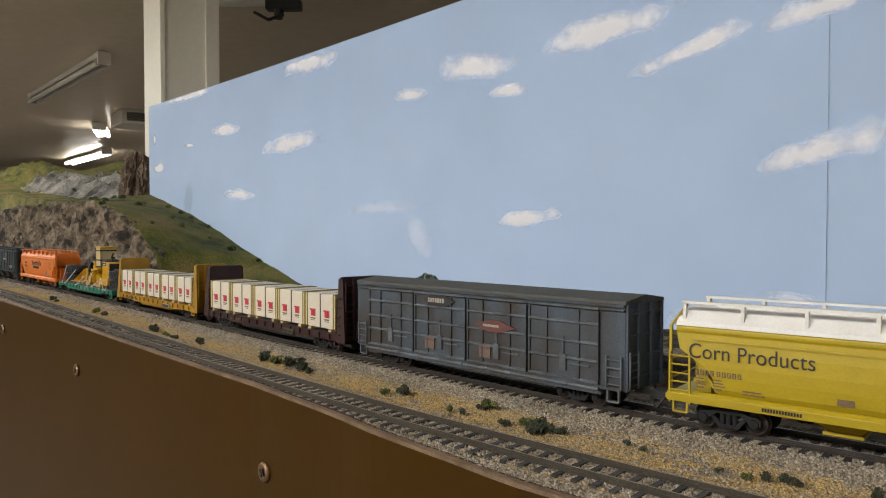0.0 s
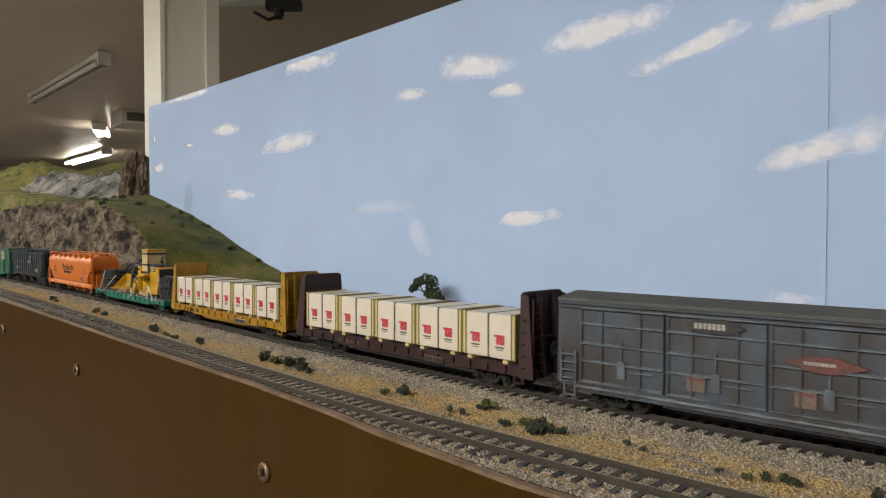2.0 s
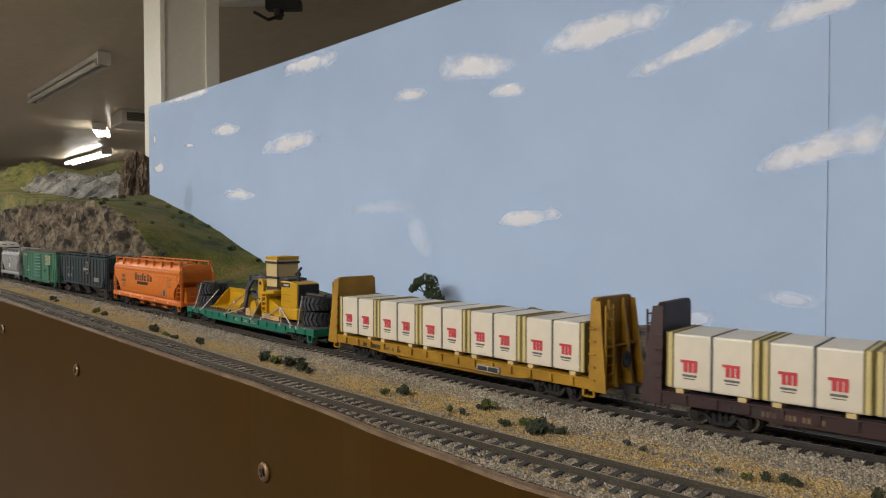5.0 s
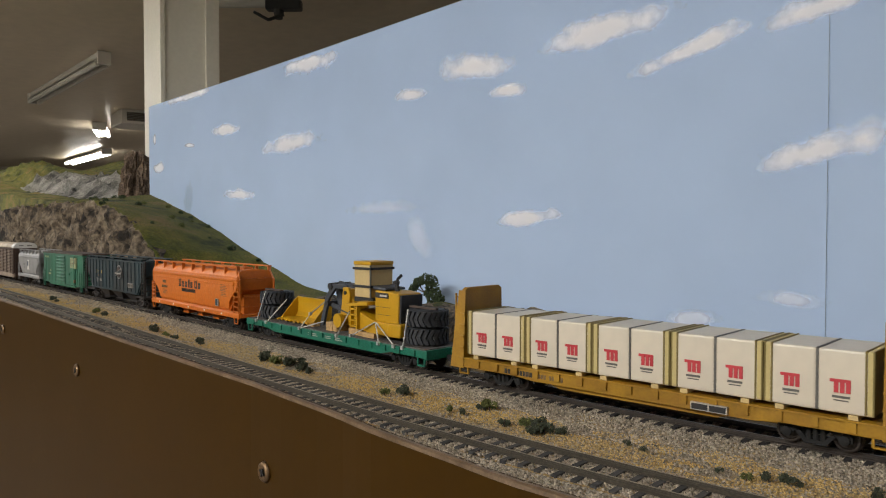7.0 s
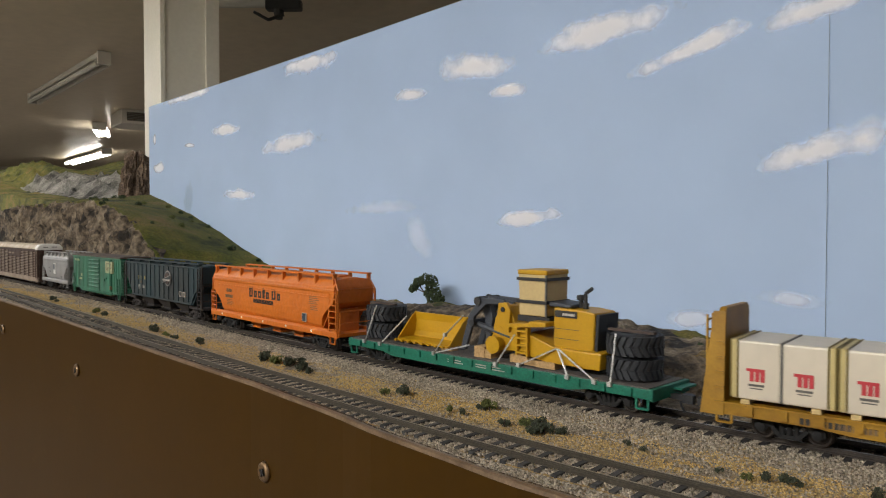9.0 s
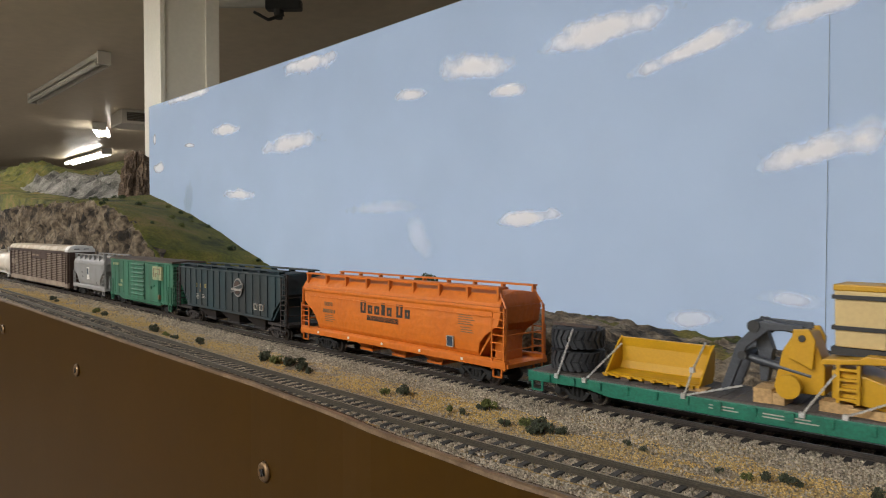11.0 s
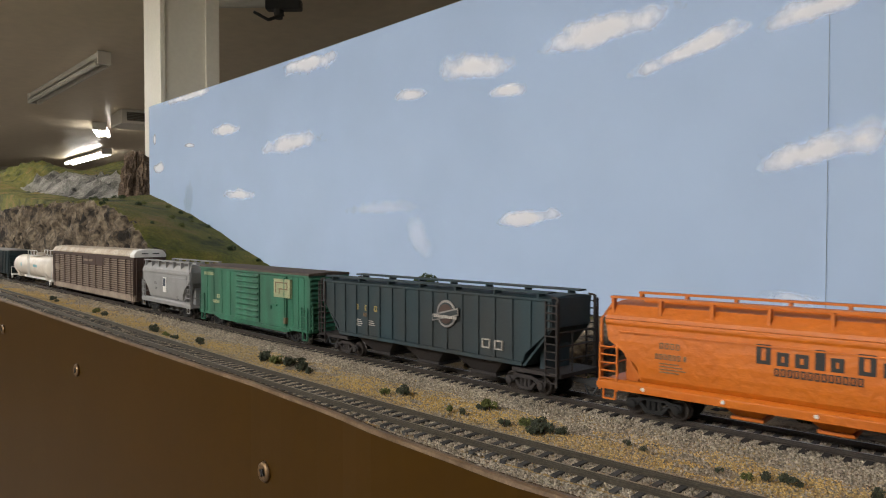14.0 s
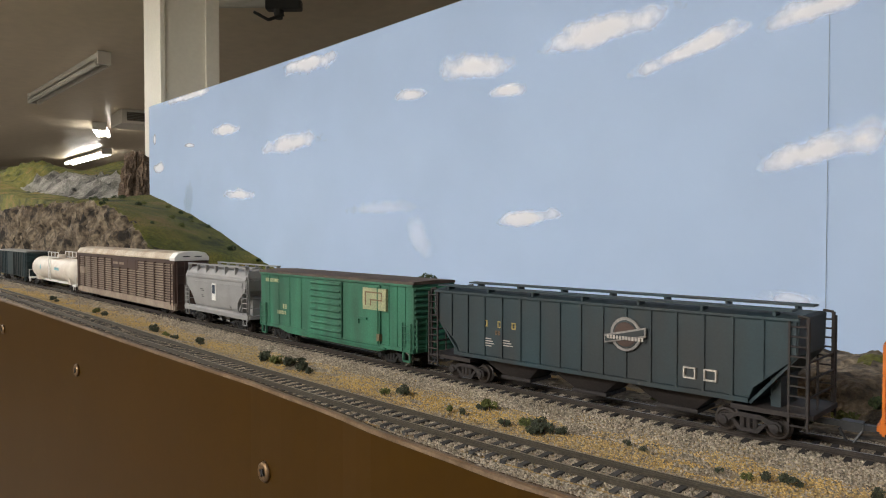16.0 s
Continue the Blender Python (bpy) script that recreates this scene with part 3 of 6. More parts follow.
slab("ceiling", -14.2, 4.2, -3.2, 9.2, CEIL, CEIL + 0.1, CEILMAT, "low glossy grey-brown painted ceiling", "ceiling")
slab("floor", -14.2, 4.2, -3.2, 9.2, FLOOR - 0.1, FLOOR, FLOORMAT, "plain grey floor under the layout", "floor")
slab("wall_west", -14.2, -14.0, -3.0, 9.0, FLOOR, CEIL, WALLMAT, "plain cream room wall", "wall")
slab("wall_east", 4.0, 4.2, -3.0, 9.0, FLOOR, CEIL, WALLMAT, "plain cream room wall", "wall")
slab("wall_south", -14.2, 4.2, -3.2, -3.0, FLOOR, CEIL, WALLMAT, "plain cream room wall", "wall")
slab("wall_north", -14.2, 4.2, 9.0, 9.2, FLOOR, CEIL, WALLMAT, "plain cream room wall", "wall")


def build_post():
    ob = thing("column", "white painted square column with corner trim, behind the backdrop", "column")
    part("shaft", B().box(0.0, 0.205, 0.0, 0.27, FLOOR, CEIL), POSTMAT, ob, bevel=0.006)
    part("corner_trim", B().box(0.166, 0.222, -0.012, -0.001, FLOOR, CEIL - 0.002).box(0.206, 0.222, 0.0, 0.20, FLOOR, CEIL - 0.002), POSTMAT, ob, "flat white trim board", bevel=0.004)
    part("corner_bead", B().box(-0.010, 0.010, -0.010, -0.001, FLOOR, CEIL - 0.002), POSTMAT, ob, bevel=0.003)
    ob.matrix_world = pose(-2.613, 1.151, 0, 0, 0, 75.9)


build_post()


def build_fixture(x, y, rz, lit, length=2.3, slim=1.0):
    ob = thing("fluorescent_fixture", "lit white fluorescent batten under the ceiling" if lit else "unlit white enamel fluorescent batten under the ceiling", "ceiling light", "fluorescent fixtures")
    h = length / 2
    part("housing", B().prism([(-0.045, -0.002), (0.045, -0.002), (0.045, -0.045), (0.02, -0.062), (-0.02, -0.062), (-0.045, -0.045)], -h, h, "x"), FIXTURE, ob, bevel=0.003)
    part("reflector", B().prism([(-0.070, -0.047), (-0.045, -0.030), (0.045, -0.030), (0.070, -0.047), (0.070, -0.051), (0.045, -0.040), (-0.045, -0.040), (-0.070, -0.051)], -h, h, "x"), FIXTURE, ob)
    for s in (-0.05, 0.05):
        part("tube", B().rod((-h + 0.03, s, -0.075), (h - 0.03, s, -0.075), 0.018, 12), TUBE if lit else FIXTURE, ob, smooth=False)
    for e in (-1, 1):
        part("end_cap", B().box(e * h - 0.012, e * h + 0.012, -0.065, 0.065, -0.085, -0.003), FIXTURE, ob, bevel=0.003)
    ob.matrix_world = pose(x, y, CEIL, 0, 0, rz)
    ob.scale = (1, slim, 1)


build_fixture(-5.40, 1.965, 171, False, 1.85, 0.62)
build_fixture(-7.70, 3.32, 151, True, 0.6)
build_fixture(-10.74, 4.53, 170, True, 2.0)
# unseen lit battens, added out of view to carry the assumed lamps
for x, y, rz in ((-0.9, -1.95, 8), (-3.7, -0.2, 8), (1.6, 1.2, 8), (-5.9, -0.55, 8)):
    build_fixture(x, y, rz, True, 2.4)


def build_vent():
    ob = thing("ceiling_vent", "white metal air outlet box with grey grille under the ceiling", "vent")
    part("duct_box", B().box(-0.6, 0.6, -0.25, 0.25, -0.18, -0.001), FIXTURE, ob, bevel=0.008)
    part("grille", B().box(-0.55, 0.55, -0.256, -0.249, -0.15, -0.035), STRAP, ob, "dark grey grille")
    fr = B().box(-0.6, 0.6, -0.268, -0.2505, -0.185, -0.150).box(-0.6, 0.6, -0.268, -0.2505, -0.035, -0.006)
    fr.box(-0.6, -0.55, -0.268, -0.2505, -0.150, -0.035).box(0.55, 0.6, -0.268, -0.2505, -0.150, -0.035)
    part("grille_frame", fr, WHITE, ob, "white grille frame")
    for k in range(6):
        part("slat", B().box(-0.55, 0.55, -0.262, -0.2565, -0.145 + k * 0.02, -0.138 + k * 0.02), GREY, ob)
    ob.matrix_world = pose(-6.55, 3.50, CEIL, 0, 0, 75)
    ob.scale = (0.9, 0.9, 0.72)


build_vent()


def build_spot():
    ob = thing("spot_lamp", "black spotlight hung on a white ceiling conduit", "ceiling lamp")
    part("conduit", B().rod((-0.25, 0, -0.03), (0.25, 0, -0.03), 0.02, 10), FIXTURE, ob, "white conduit")
    part("body", B().box(0.10, 0.27, -0.030, 0.030, -0.065, -0.015), BLACK, ob, bevel=0.008)
    part("lens_hood", B().lathe([(0, 0.018), (0.04, 0.026)], (0.16, 0.0, -0.105), "z", 14), BLACK, ob)
    part("cable", B().rod((0.05, -0.03, -0.08), (0.12, -0.04, -0.12), 0.008, 6).rod((0.12, -0.04, -0.12), (0.19, -0.02, -0.09), 0.008, 6), BLACK, ob)
    ob.matrix_world = pose(-2.93, 1.76, CEIL, 0, 0, 38)


build_spot()

K = 0.95
# ---------------------------------------------------------------- tracks


def rail_profile(w):
    return [(w - 0.0010, -0.0024), (w - 0.0010, -0.0020), (w - 0.0003, -0.0017), (w - 0.0003, -0.0008), (w - 0.0005, -0.0006), (w - 0.0005, -0.0001),
            (w - 0.0004, 0.0), (w + 0.0004, 0.0), (w + 0.0005, -0.0001), (w + 0.0005, -0.0006), (w + 0.0003, -0.0008), (w + 0.0003, -0.0017), (w + 0.0010, -0.0020), (w + 0.0010, -0.0024)]


def build_track(name, label, center, tie_mat, a_from, a_to, rail_mat, head_mat):
    root = thing(name, label, "model track", kind="structure")
    for side in (-1, 1):
        ob = ribbon("rail", FINE, lambda a: rail_profile(float(center(a)) + side * 0.0079), rail_mat, "", "")
        ob.data.materials.append(head_mat)
        for p in ob.data.polygons:
            if len(p.vertices) == 4 and p.center.z > -0.00002:
                p.material_index = 1
        ob.parent = root
    rnd = random.Random(5)
    tie = B().box(-0.00125, 0.00125, -0.0143, 0.0143, -0.0042, -0.0024).mesh("tie", tie_mat)
    a, far = a_from - 1.2, B()
    while a < a_to + 1.4:
        c = float(center(a))
        m = at_track(a, c + rnd.uniform(-0.0005, 0.0005), rnd.uniform(-0.0001, 0.00005)) @ pose(0, 0, 0, 0, 0, rnd.uniform(-2.0, 2.0))
        if a_from < a < a_to:
            t = new("tie", tie)
            t.matrix_world = m
            t.parent = root
        else:
            far.add([m @ Vector((x, y, z)) for x in (-0.00125, 0.00125) for y in (-0.0143, 0.0143) for z in (-0.0042, -0.0024)], [(0, 1, 3, 2), (4, 6, 7, 5), (0, 4, 5, 1), (2, 3, 7, 6), (0, 2, 6, 4), (1, 5, 7, 3)])
        a += 0.0076
    tagged(part("far_ties", far, tie_mat, root), kind="stuff")
    return root


build_track("main_track", "dark brown model main line with polished rail heads on ballast", lambda a: 0.0, TIEDARK, -1.65, 0.10, RAILDARK, RAILTOP)
build_track("siding_track", "weathered grey model siding track beside the fascia", SIDING, TIE, -1.35, 0.04, RAIL, RAILOLIVE)

# ---------------------------------------------------------------- loose stones and crumbs


def stones(name, label, category, count, a_range, pick_w, size, mat, keep, seed, lift=0.0):
    """Many small rough stones in one mesh; pick_w gives the across positions, keep thins them."""
    rs = np.random.RandomState(seed)
    u = rs.rand(count)
    a = a_range[0] + (a_range[1] - a_range[0]) * (1 - (1 - u) ** 1.0)
    w = pick_w(a, rs)
    patch = np.array([fbm(float(x) * 26, float(y) * 40, 9.0, 3) for x, y in zip(a, w)])
    ok = keep(a, w, patch, rs)
    a, w = a[ok], w[ok]
    n = len(a)
    x, y, _ = along(a, w)
    sd = SIDING(a)
    d = np.minimum(np.abs(w), np.abs(w - sd))
    z = np.where(d < 0.034, np.maximum(-0.0062, -0.0034 - 0.0045 * np.maximum(0, (d - 0.017) / 0.016) ** 1.2), -0.0062) + lift
    z = np.where(w < sd - 0.014, -0.0046 + 0.0022 * smooth((sd - 0.014 - w) / 0.006), z)
    s = size[0] + (size[1] - size[0]) * rs.rand(n) ** 1.6
    base = np.array([(1, 0, 0), (0, 1, 0), (-1, 0, 0), (0, -1, 0), (0, 0, 0.8), (0, 0, -0.8)], float)
    v = base[None] * (0.65 + 0.7 * rs.rand(n, 6, 1))
    q = rs.randn(n, 4)
    q /= np.linalg.norm(q, axis=1)[:, None]
    q0, q1, q2, q3 = q.T
    R = np.stack([np.stack([1 - 2 * (q2 * q2 + q3 * q3), 2 * (q1 * q2 - q0 * q3), 2 * (q1 * q3 + q0 * q2)], 1),
                  np.stack([2 * (q1 * q2 + q0 * q3), 1 - 2 * (q1 * q1 + q3 * q3), 2 * (q2 * q3 - q0 * q1)], 1),
                  np.stack([2 * (q1 * q3 - q0 * q2), 2 * (q2 * q3 + q0 * q1), 1 - 2 * (q1 * q1 + q2 * q2)], 1)], 1)
    v = np.einsum("nij,nkj->nki", R, v) * s[:, None, None]
    v += np.stack([x, y, z + s * 0.25], 1)[:, None, :]
    f = np.array([(0, 1, 4), (1, 2, 4), (2, 3, 4), (3, 0, 4), (1, 0, 5), (2, 1, 5), (3, 2, 5), (0, 3, 5)])
    faces = (f[None] + 6 * np.arange(n)[:, None, None]).reshape(-1, 3)
    me = bpy.data.meshes.new(name)
    me.vertices.add(6 * n)
    me.vertices.foreach_set("co", v.reshape(-1))
    me.loops.add(len(faces) * 3)
    me.loops.foreach_set("vertex_index", faces.reshape(-1))
    me.polygons.add(len(faces))
    me.polygons.foreach_set("loop_start", np.arange(len(faces)) * 3)
    me.polygons.foreach_set("loop_total", np.full(len(faces), 3))
    me.update()
    me.materials.append(mat)
    return tagged(new(name, me), label, category, kind="stuff")


def whole_bed(a, rs):
    e = EDGE(a) + 0.0024
    return e + rs.rand(len(a)) * (0.034 - e)


def ballast_keep(a, w, patch, rs):
    mid = (w > -0.064) & (w < -0.038 + 0.010 * patch)
    return ~mid | (rs.rand(len(a)) < 0.30)


def turf_keep(a, w, patch, rs):
    return (w > -0.072) & (w < -0.030 + 0.012 * patch) & (patch > -0.35)


stones("ballast", "grey and tan crushed stone ballast round both tracks", "ballast", 190000, (-0.62, 0.06), whole_bed, (0.00040, 0.00092), BALLASTSTONE, ballast_keep, 1)
stones("ballast_far", "grey and tan crushed stone ballast round both tracks", "ballast", 30000, (-1.70, -0.60), whole_bed, (0.0007, 0.0013), BALLASTSTONE, ballast_keep, 2)
stones("ground_turf", "ochre and tan scenic turf between the tracks", "turf", 60000, (-0.75, 0.06), lambda a, rs: -0.072 + rs.rand(len(a)) * 0.046, (0.0003, 0.0007), TURFCRUMB, turf_keep, 3, 0.0002)
stones("ground_turf_far", "ochre and tan scenic turf between the tracks", "turf", 12000, (-1.5, -0.72), lambda a, rs: -0.070 + rs.rand(len(a)) * 0.044, (0.0006, 0.0011), TURFCRUMB, turf_keep, 4, 0.0002)

# ---------------------------------------------------------------- plants


def clump(b, rnd, c, r, n, leaf):
    """Small leaf scraps scattered through an uneven ball."""
    for _ in range(n):
        d = Vector((rnd.gauss(0, 1), rnd.gauss(0, 1), rnd.gauss(0, 1))).normalized() * r * rnd.uniform(0.35, 1.0) ** 0.6
        p = Vector(c) + Vector((d.x, d.y, d.z * 0.85))
        q = Euler((rnd.uniform(0, 6.3), rnd.uniform(0, 6.3), rnd.uniform(0, 6.3))).to_matrix()
        s = leaf * rnd.uniform(0.6, 1.3)
        pts = [q @ (Vector(k) * s) for k in ((1, 0, 0), (0, 0.8, 0.2), (-0.9, 0.1, 0), (0, -0.8, 0.1), (0, 0, 0.6))]
        b.add([p + k for k in pts], [(0, 1, 4), (1, 2, 4), (2, 3, 4), (3, 0, 4), (0, 3, 2, 1)])


def build_bush(x, y, z, r, mat, seed, label):
    rnd = random.Random(seed)
    ob = thing("bush", label, "bush", "trackside bushes")
    b = B()
    for k in range(rnd.randint(3, 5)):
        g = rnd.uniform(0, 6.3)
        rr = r * rnd.uniform(0.45, 0.7)
        clump(b, rnd, (math.cos(g) * r * 0.5, math.sin(g) * r * 0.5, rr * rnd.uniform(0.6, 1.25)), rr, 46, r * 0.19)
    part("foliage", b, mat, ob)
    part("stem", B().rod((0, 0, -0.0015), (0, 0, r * 0.6), r * 0.08, 5), BARK, ob)
    ob.matrix_world = pose(x, y, z)


BUSHES = [(-1.034, 0.081, 4), (-1.00, 0.071, 3), (-0.837, 0.047, 4.5), (-0.80, 0.040, 3.5), (-0.638, 0.008, 5.5), (-0.576, -0.005, 4), (-0.60, 0.001, 3), (-0.536, -0.005, 4.5),
          (-0.436, -0.016, 4.5), (-0.419, -0.018, 5), (-0.408, -0.017, 5), (-0.402, -0.010, 4), (-0.385, -0.024, 4.5), (-0.371, -0.026, 3), (-0.291, -0.038, 2.8), (-0.281, -0.033, 4.2),
          (-0.236, -0.046, 2.2), (-0.228, -0.047, 2.6), (-0.222, -0.029, 3.8), (-0.226, -0.031, 2.6), (-0.198, -0.050, 3), (-0.190, -0.043, 3.2), (-0.183, -0.042, 4.4), (-0.177, -0.047, 4.2), (-0.170, -0.044, 2.6), (-0.180, -0.053, 3),
          (-0.138, -0.041, 1.7), (-0.129, -0.044, 1.5), (-0.094, -0.052, 1.5), (-0.083, -0.054, 2.2), (-0.076, -0.050, 2.2), (-0.070, -0.048, 2.6), (-0.066, -0.049, 2.2), (-0.042, -0.045, 2.8), (-0.045, -0.060, 1.6)]
for i, (x, y, r) in enumerate(BUSHES):
    green = i in (2, 6, 9, 14, 16, 18, 21, 29, 34)
    build_bush(x * K, y * K, -0.0052, r * 0.00108, LEAF2 if green else LEAF, 50 + i, "olive green foam bush beside the tracks" if green else "dark sage green foam bush beside the tracks")


def on_ground(a, w):
    x, y, _ = along(a, w)
    return float(x), float(y), terrain_height(a, w)[0]


for i, (a, w, r) in enumerate(((-1.13, 0.17, 4.5), (-0.985, 0.205, 5.5), (-1.22, 0.15, 4.5), (-1.24, 0.21, 3.5), (-1.19, 0.213, 4), (-1.16, 0.216, 3), (-1.07, 0.16, 4), (-1.05, 0.11, 3), (-1.36, 0.17, 5), (-1.45, 0.15, 5), (-1.30, 0.12, 5),
                               (-1.20, 0.085, 4), (-1.52, 0.10, 5), (-1.42, 0.10, 4), (-1.6, 0.19, 6), (-1.7, 0.33, 8), (-1.8, 0.40, 8), (-1.62, 0.45, 8), (-1.9, 0.55, 9), (-1.10, 0.220, 3.5), (-0.935, 0.222, 3), (-1.27, 0.18, 4), (-1.64, 0.30, 7), (-1.55, 0.215, 5), (-1.13, 0.205, 2.5), (-1.03, 0.19, 2.5),
                               (-0.12, 0.115, 4), (-0.07, 0.062, 6), (-0.055, 0.072, 6), (-0.085, 0.050, 4), (-0.21, 0.055, 4), (-0.24, 0.048, 4), (-0.30, 0.050, 4), (-0.16, 0.045, 4), (-0.19, 0.16, 3.5), (-0.34, 0.052, 3.5))):
    x, y, z = on_ground(a, w)
    build_bush(x, y, z - 0.001, r * (0.0014 if a < -0.9 else 0.001), TREELEAF if i % 3 else LEAF2, 200 + i, "dark green foam bush on the scenic hillside" if a < -0.9 else "green foam bush on the rocky bank")


def build_tree():
    rnd = random.Random(11)
    ob = thing("tree", "small spreading green model tree beside the backdrop", "tree")
    t = B()
    t.rod((0, 0, -0.004), (0.001, 0, 0.014), 0.0016, 7, 0.0011).rod((0.001, 0, 0.014), (-0.010, -0.002, 0.027), 0.0010, 6, 0.0005).rod((0.001, 0, 0.014), (0.006, 0.001, 0.030), 0.0010, 6, 0.0005)
    t.rod((-0.005, -0.001, 0.021), (-0.020, -0.002, 0.025), 0.0006, 6, 0.0003).rod((0.003, 0, 0.020), (0.015, 0, 0.022), 0.0006, 6, 0.0003)
    part("trunk", t, BARK, ob)
    c = B()
    for x, y, z, r in ((-0.019, -0.002, 0.0255, 0.0050), (-0.013, -0.002, 0.0310, 0.0060), (-0.004, 0, 0.0345, 0.0075), (0.004, 0.001, 0.0335, 0.0075), (0.007, 0, 0.0270, 0.0075), (0.012, 0, 0.0200, 0.0070), (0.017, 0, 0.0160, 0.0065), (0.006, 0, 0.0150, 0.0070), (0.000, 0, 0.0200, 0.0050), (-0.024, -0.002, 0.0225, 0.0030)):
        clump(c, rnd, (x, y, z), r, 170, 0.0014)
    part("crown", c, TREELEAF, ob)
    x, y, ph = along(-0.520, 0.198)
    ob.matrix_world = pose(float(x), float(y), -0.0005, 0, 0, math.degrees(float(ph)))


build_tree()


def build_butte():
    """A weathered rock tower on the hill behind the end of the backdrop."""
    v, f, n, m = [], [], 56, 30
    for j in range(m + 1):
        t = j / m
        for k in range(n):
            g = 6.28318 * k / n
            rib = 0.010 * fbm(math.cos(g) * 2.2, math.sin(g) * 2.2, t * 1.2, 4) + 0.006 * fbm(math.cos(g) * 7, math.sin(g) * 7, t * 5, 3)
            r = 0.043 - 0.019 * t ** 0.8 + rib * 1.3
            if t > 0.93:
                r *= 0.9 - 6.0 * (t - 0.93)
            top = 0.125 * t + 0.014 * fbm(math.cos(g) * 1.5 + 4, math.sin(g) * 1.5, 0, 2) * t
            v.append((r * math.cos(g), r * math.sin(g), top))
    for j in range(m):
        for k in range(n):
            f.append((j * n + k, j * n + (k + 1) % n, (j + 1) * n + (k + 1) % n, (j + 1) * n + k))
    f.append(tuple(range(m * n, m * n + n)))
    ob = tagged(new("rock_tower", raw_mesh("rock_tower", v, f, BUTTEROCK)), "dark reddish brown cast rock tower on the turf hill", "rock")
    ob.matrix_world = pose(-1.565, 0.496, 0.142) @ Matrix.Diagonal((0.87, 0.87, 0.92, 1))


build_butte()

# ---------------------------------------------------------------- train: shared parts
SHIFT = [(0.0, 0.0000), (0.5, 0.0125), (1.0, 0.0637), (1.5, 0.1153), (2.0, 0.1626), (2.5, 0.2097), (3.0, 0.2580), (3.5, 0.3053), (4.0, 0.3522), (4.2, 0.3701), (6.3, 0.5400), (6.5, 0.5474), (7.0, 0.5676), (7.5, 0.5908), (8.0, 0.6361), (8.5, 0.6729), (9.0, 0.7135), (9.2, 0.7297), (11.5, 0.9056), (12.0, 0.9457), (12.5, 0.9870), (13.0, 1.0297), (13.5, 1.0736), (14.0, 1.1218), (14.5, 1.1664), (15.0, 1.1943), (15.5, 1.2191), (16.0, 1.2372)]
MOVERS, WHEELS = [], []
HW = 0.0174                               # half a car's width
WR = 0.0050                               # wheel radius


def moves(ob, a0, local=Matrix()):
    """Let a thing ride with the train: a0 is its car's middle along the track at the start."""
    MOVERS.append((ob, a0, local))
    return ob


def axle_mesh(tread):
    b = B()
    for s in (-1, 1):
        b.lathe([(s * 0.0068, 0.0056), (s * 0.0073, 0.0056), (s * 0.0076, WR), (s * 0.0098, WR - 0.0002), (s * 0.0099, 0.0040), (s * 0.0090, 0.0036), (s * 0.0090, 0.0014), (s * 0.0104, 0.0012), (s * 0.0108, 0.0002)], (0, 0, 0), "y", 18)
    b.rod((0, -0.0068, 0), (0, 0.0068, 0), 0.0011, 8)
    me = b.mesh("wheelset", WHEEL)
    me.materials.append(CHROME)
    if tread:
        for p in me.polygons:
            c = p.center
            if 0.0075 < abs(c.y) < 0.0099 and math.hypot(c.x, c.z) > 0.0042:
                p.material_index = 1
    return me


AXLE, AXLEBRIGHT = axle_mesh(False), axle_mesh(True)


def truck_mesh(mat):
    b = B()
    for s in (-1, 1):
        y0, y1 = s * 0.0108, s * 0.0127
        lo = [(-0.0132, 0.0066), (-0.0118, 0.0078), (-0.0085, 0.0080), (-0.0045, 0.0096), (0.0045, 0.0096), (0.0085, 0.0080), (0.0118, 0.0078), (0.0132, 0.0066),
              (0.0132, 0.0042), (0.0085, 0.0044), (0.0075, 0.0060), (0.0050, 0.0076), (-0.0050, 0.0076), (-0.0075, 0.0060), (-0.0085, 0.0044), (-0.0132, 0.0042)]
        b.prism(lo, y0, y1)
        b.prism([(-0.0075, 0.0060), (-0.0058, 0.0062), (-0.0030, 0.0034), (0.0030, 0.0034), (0.0058, 0.0062), (0.0075, 0.0060), (0.0040, 0.0018), (-0.0040, 0.0018)], y0, y1)
        for k in (-0.0026, 0.0, 0.0026):
            b.rod((k, s * 0.0118, 0.0032), (k, s * 0.0118, 0.0078), 0.0011, 8)
        for k in (-0.0105, 0.0105):
            b.lathe([(0, 0.0021), (s * 0.0010, 0.0019), (s * 0.0013, 0.0006)], (k, s * 0.0126, 0.0052), "y", 10)
    b.box(-0.0035, 0.0035, -0.0115, 0.0115, 0.0058, 0.0094)
    return b.mesh("truck", mat)


TRUCKMESH = {m.name: truck_mesh(m) for m in (TRUCK, TRUCKRUST)}


def running_gear(car, half, mat=TRUCK, bright=False, inset=0.027):
    for s in (-1, 1):
        tr = new("truck", TRUCKMESH[mat.name])
        tr.parent = car
        tr.location = (s * (half - inset), 0, 0)
        for d in (-0.0105, 0.0105):
            w = new("wheelset", AXLEBRIGHT if bright else AXLE)
            w.parent = tr
            w.location = (d, 0, WR)
            WHEELS.append((w, d))
        c = B().box(half * s - s * 0.004, half * s + s * 0.0075, -0.0013, 0.0013, 0.0078, 0.0100)
        c.prism([(half * s + s * 0.006, -0.0026), (half * s + s * 0.0115, -0.0024), (half * s + s * 0.0115, 0.0004), (half * s + s * 0.009, 0.0022), (half * s + s * 0.006, 0.0024)], 0.0070, 0.0108, "z")
        c.rod((half * s + s * 0.006, -0.004, 0.008), (half * s + s * 0.009, -0.005, 0.0035), 0.0006, 5)
        part("coupler", c, BLACK, car)


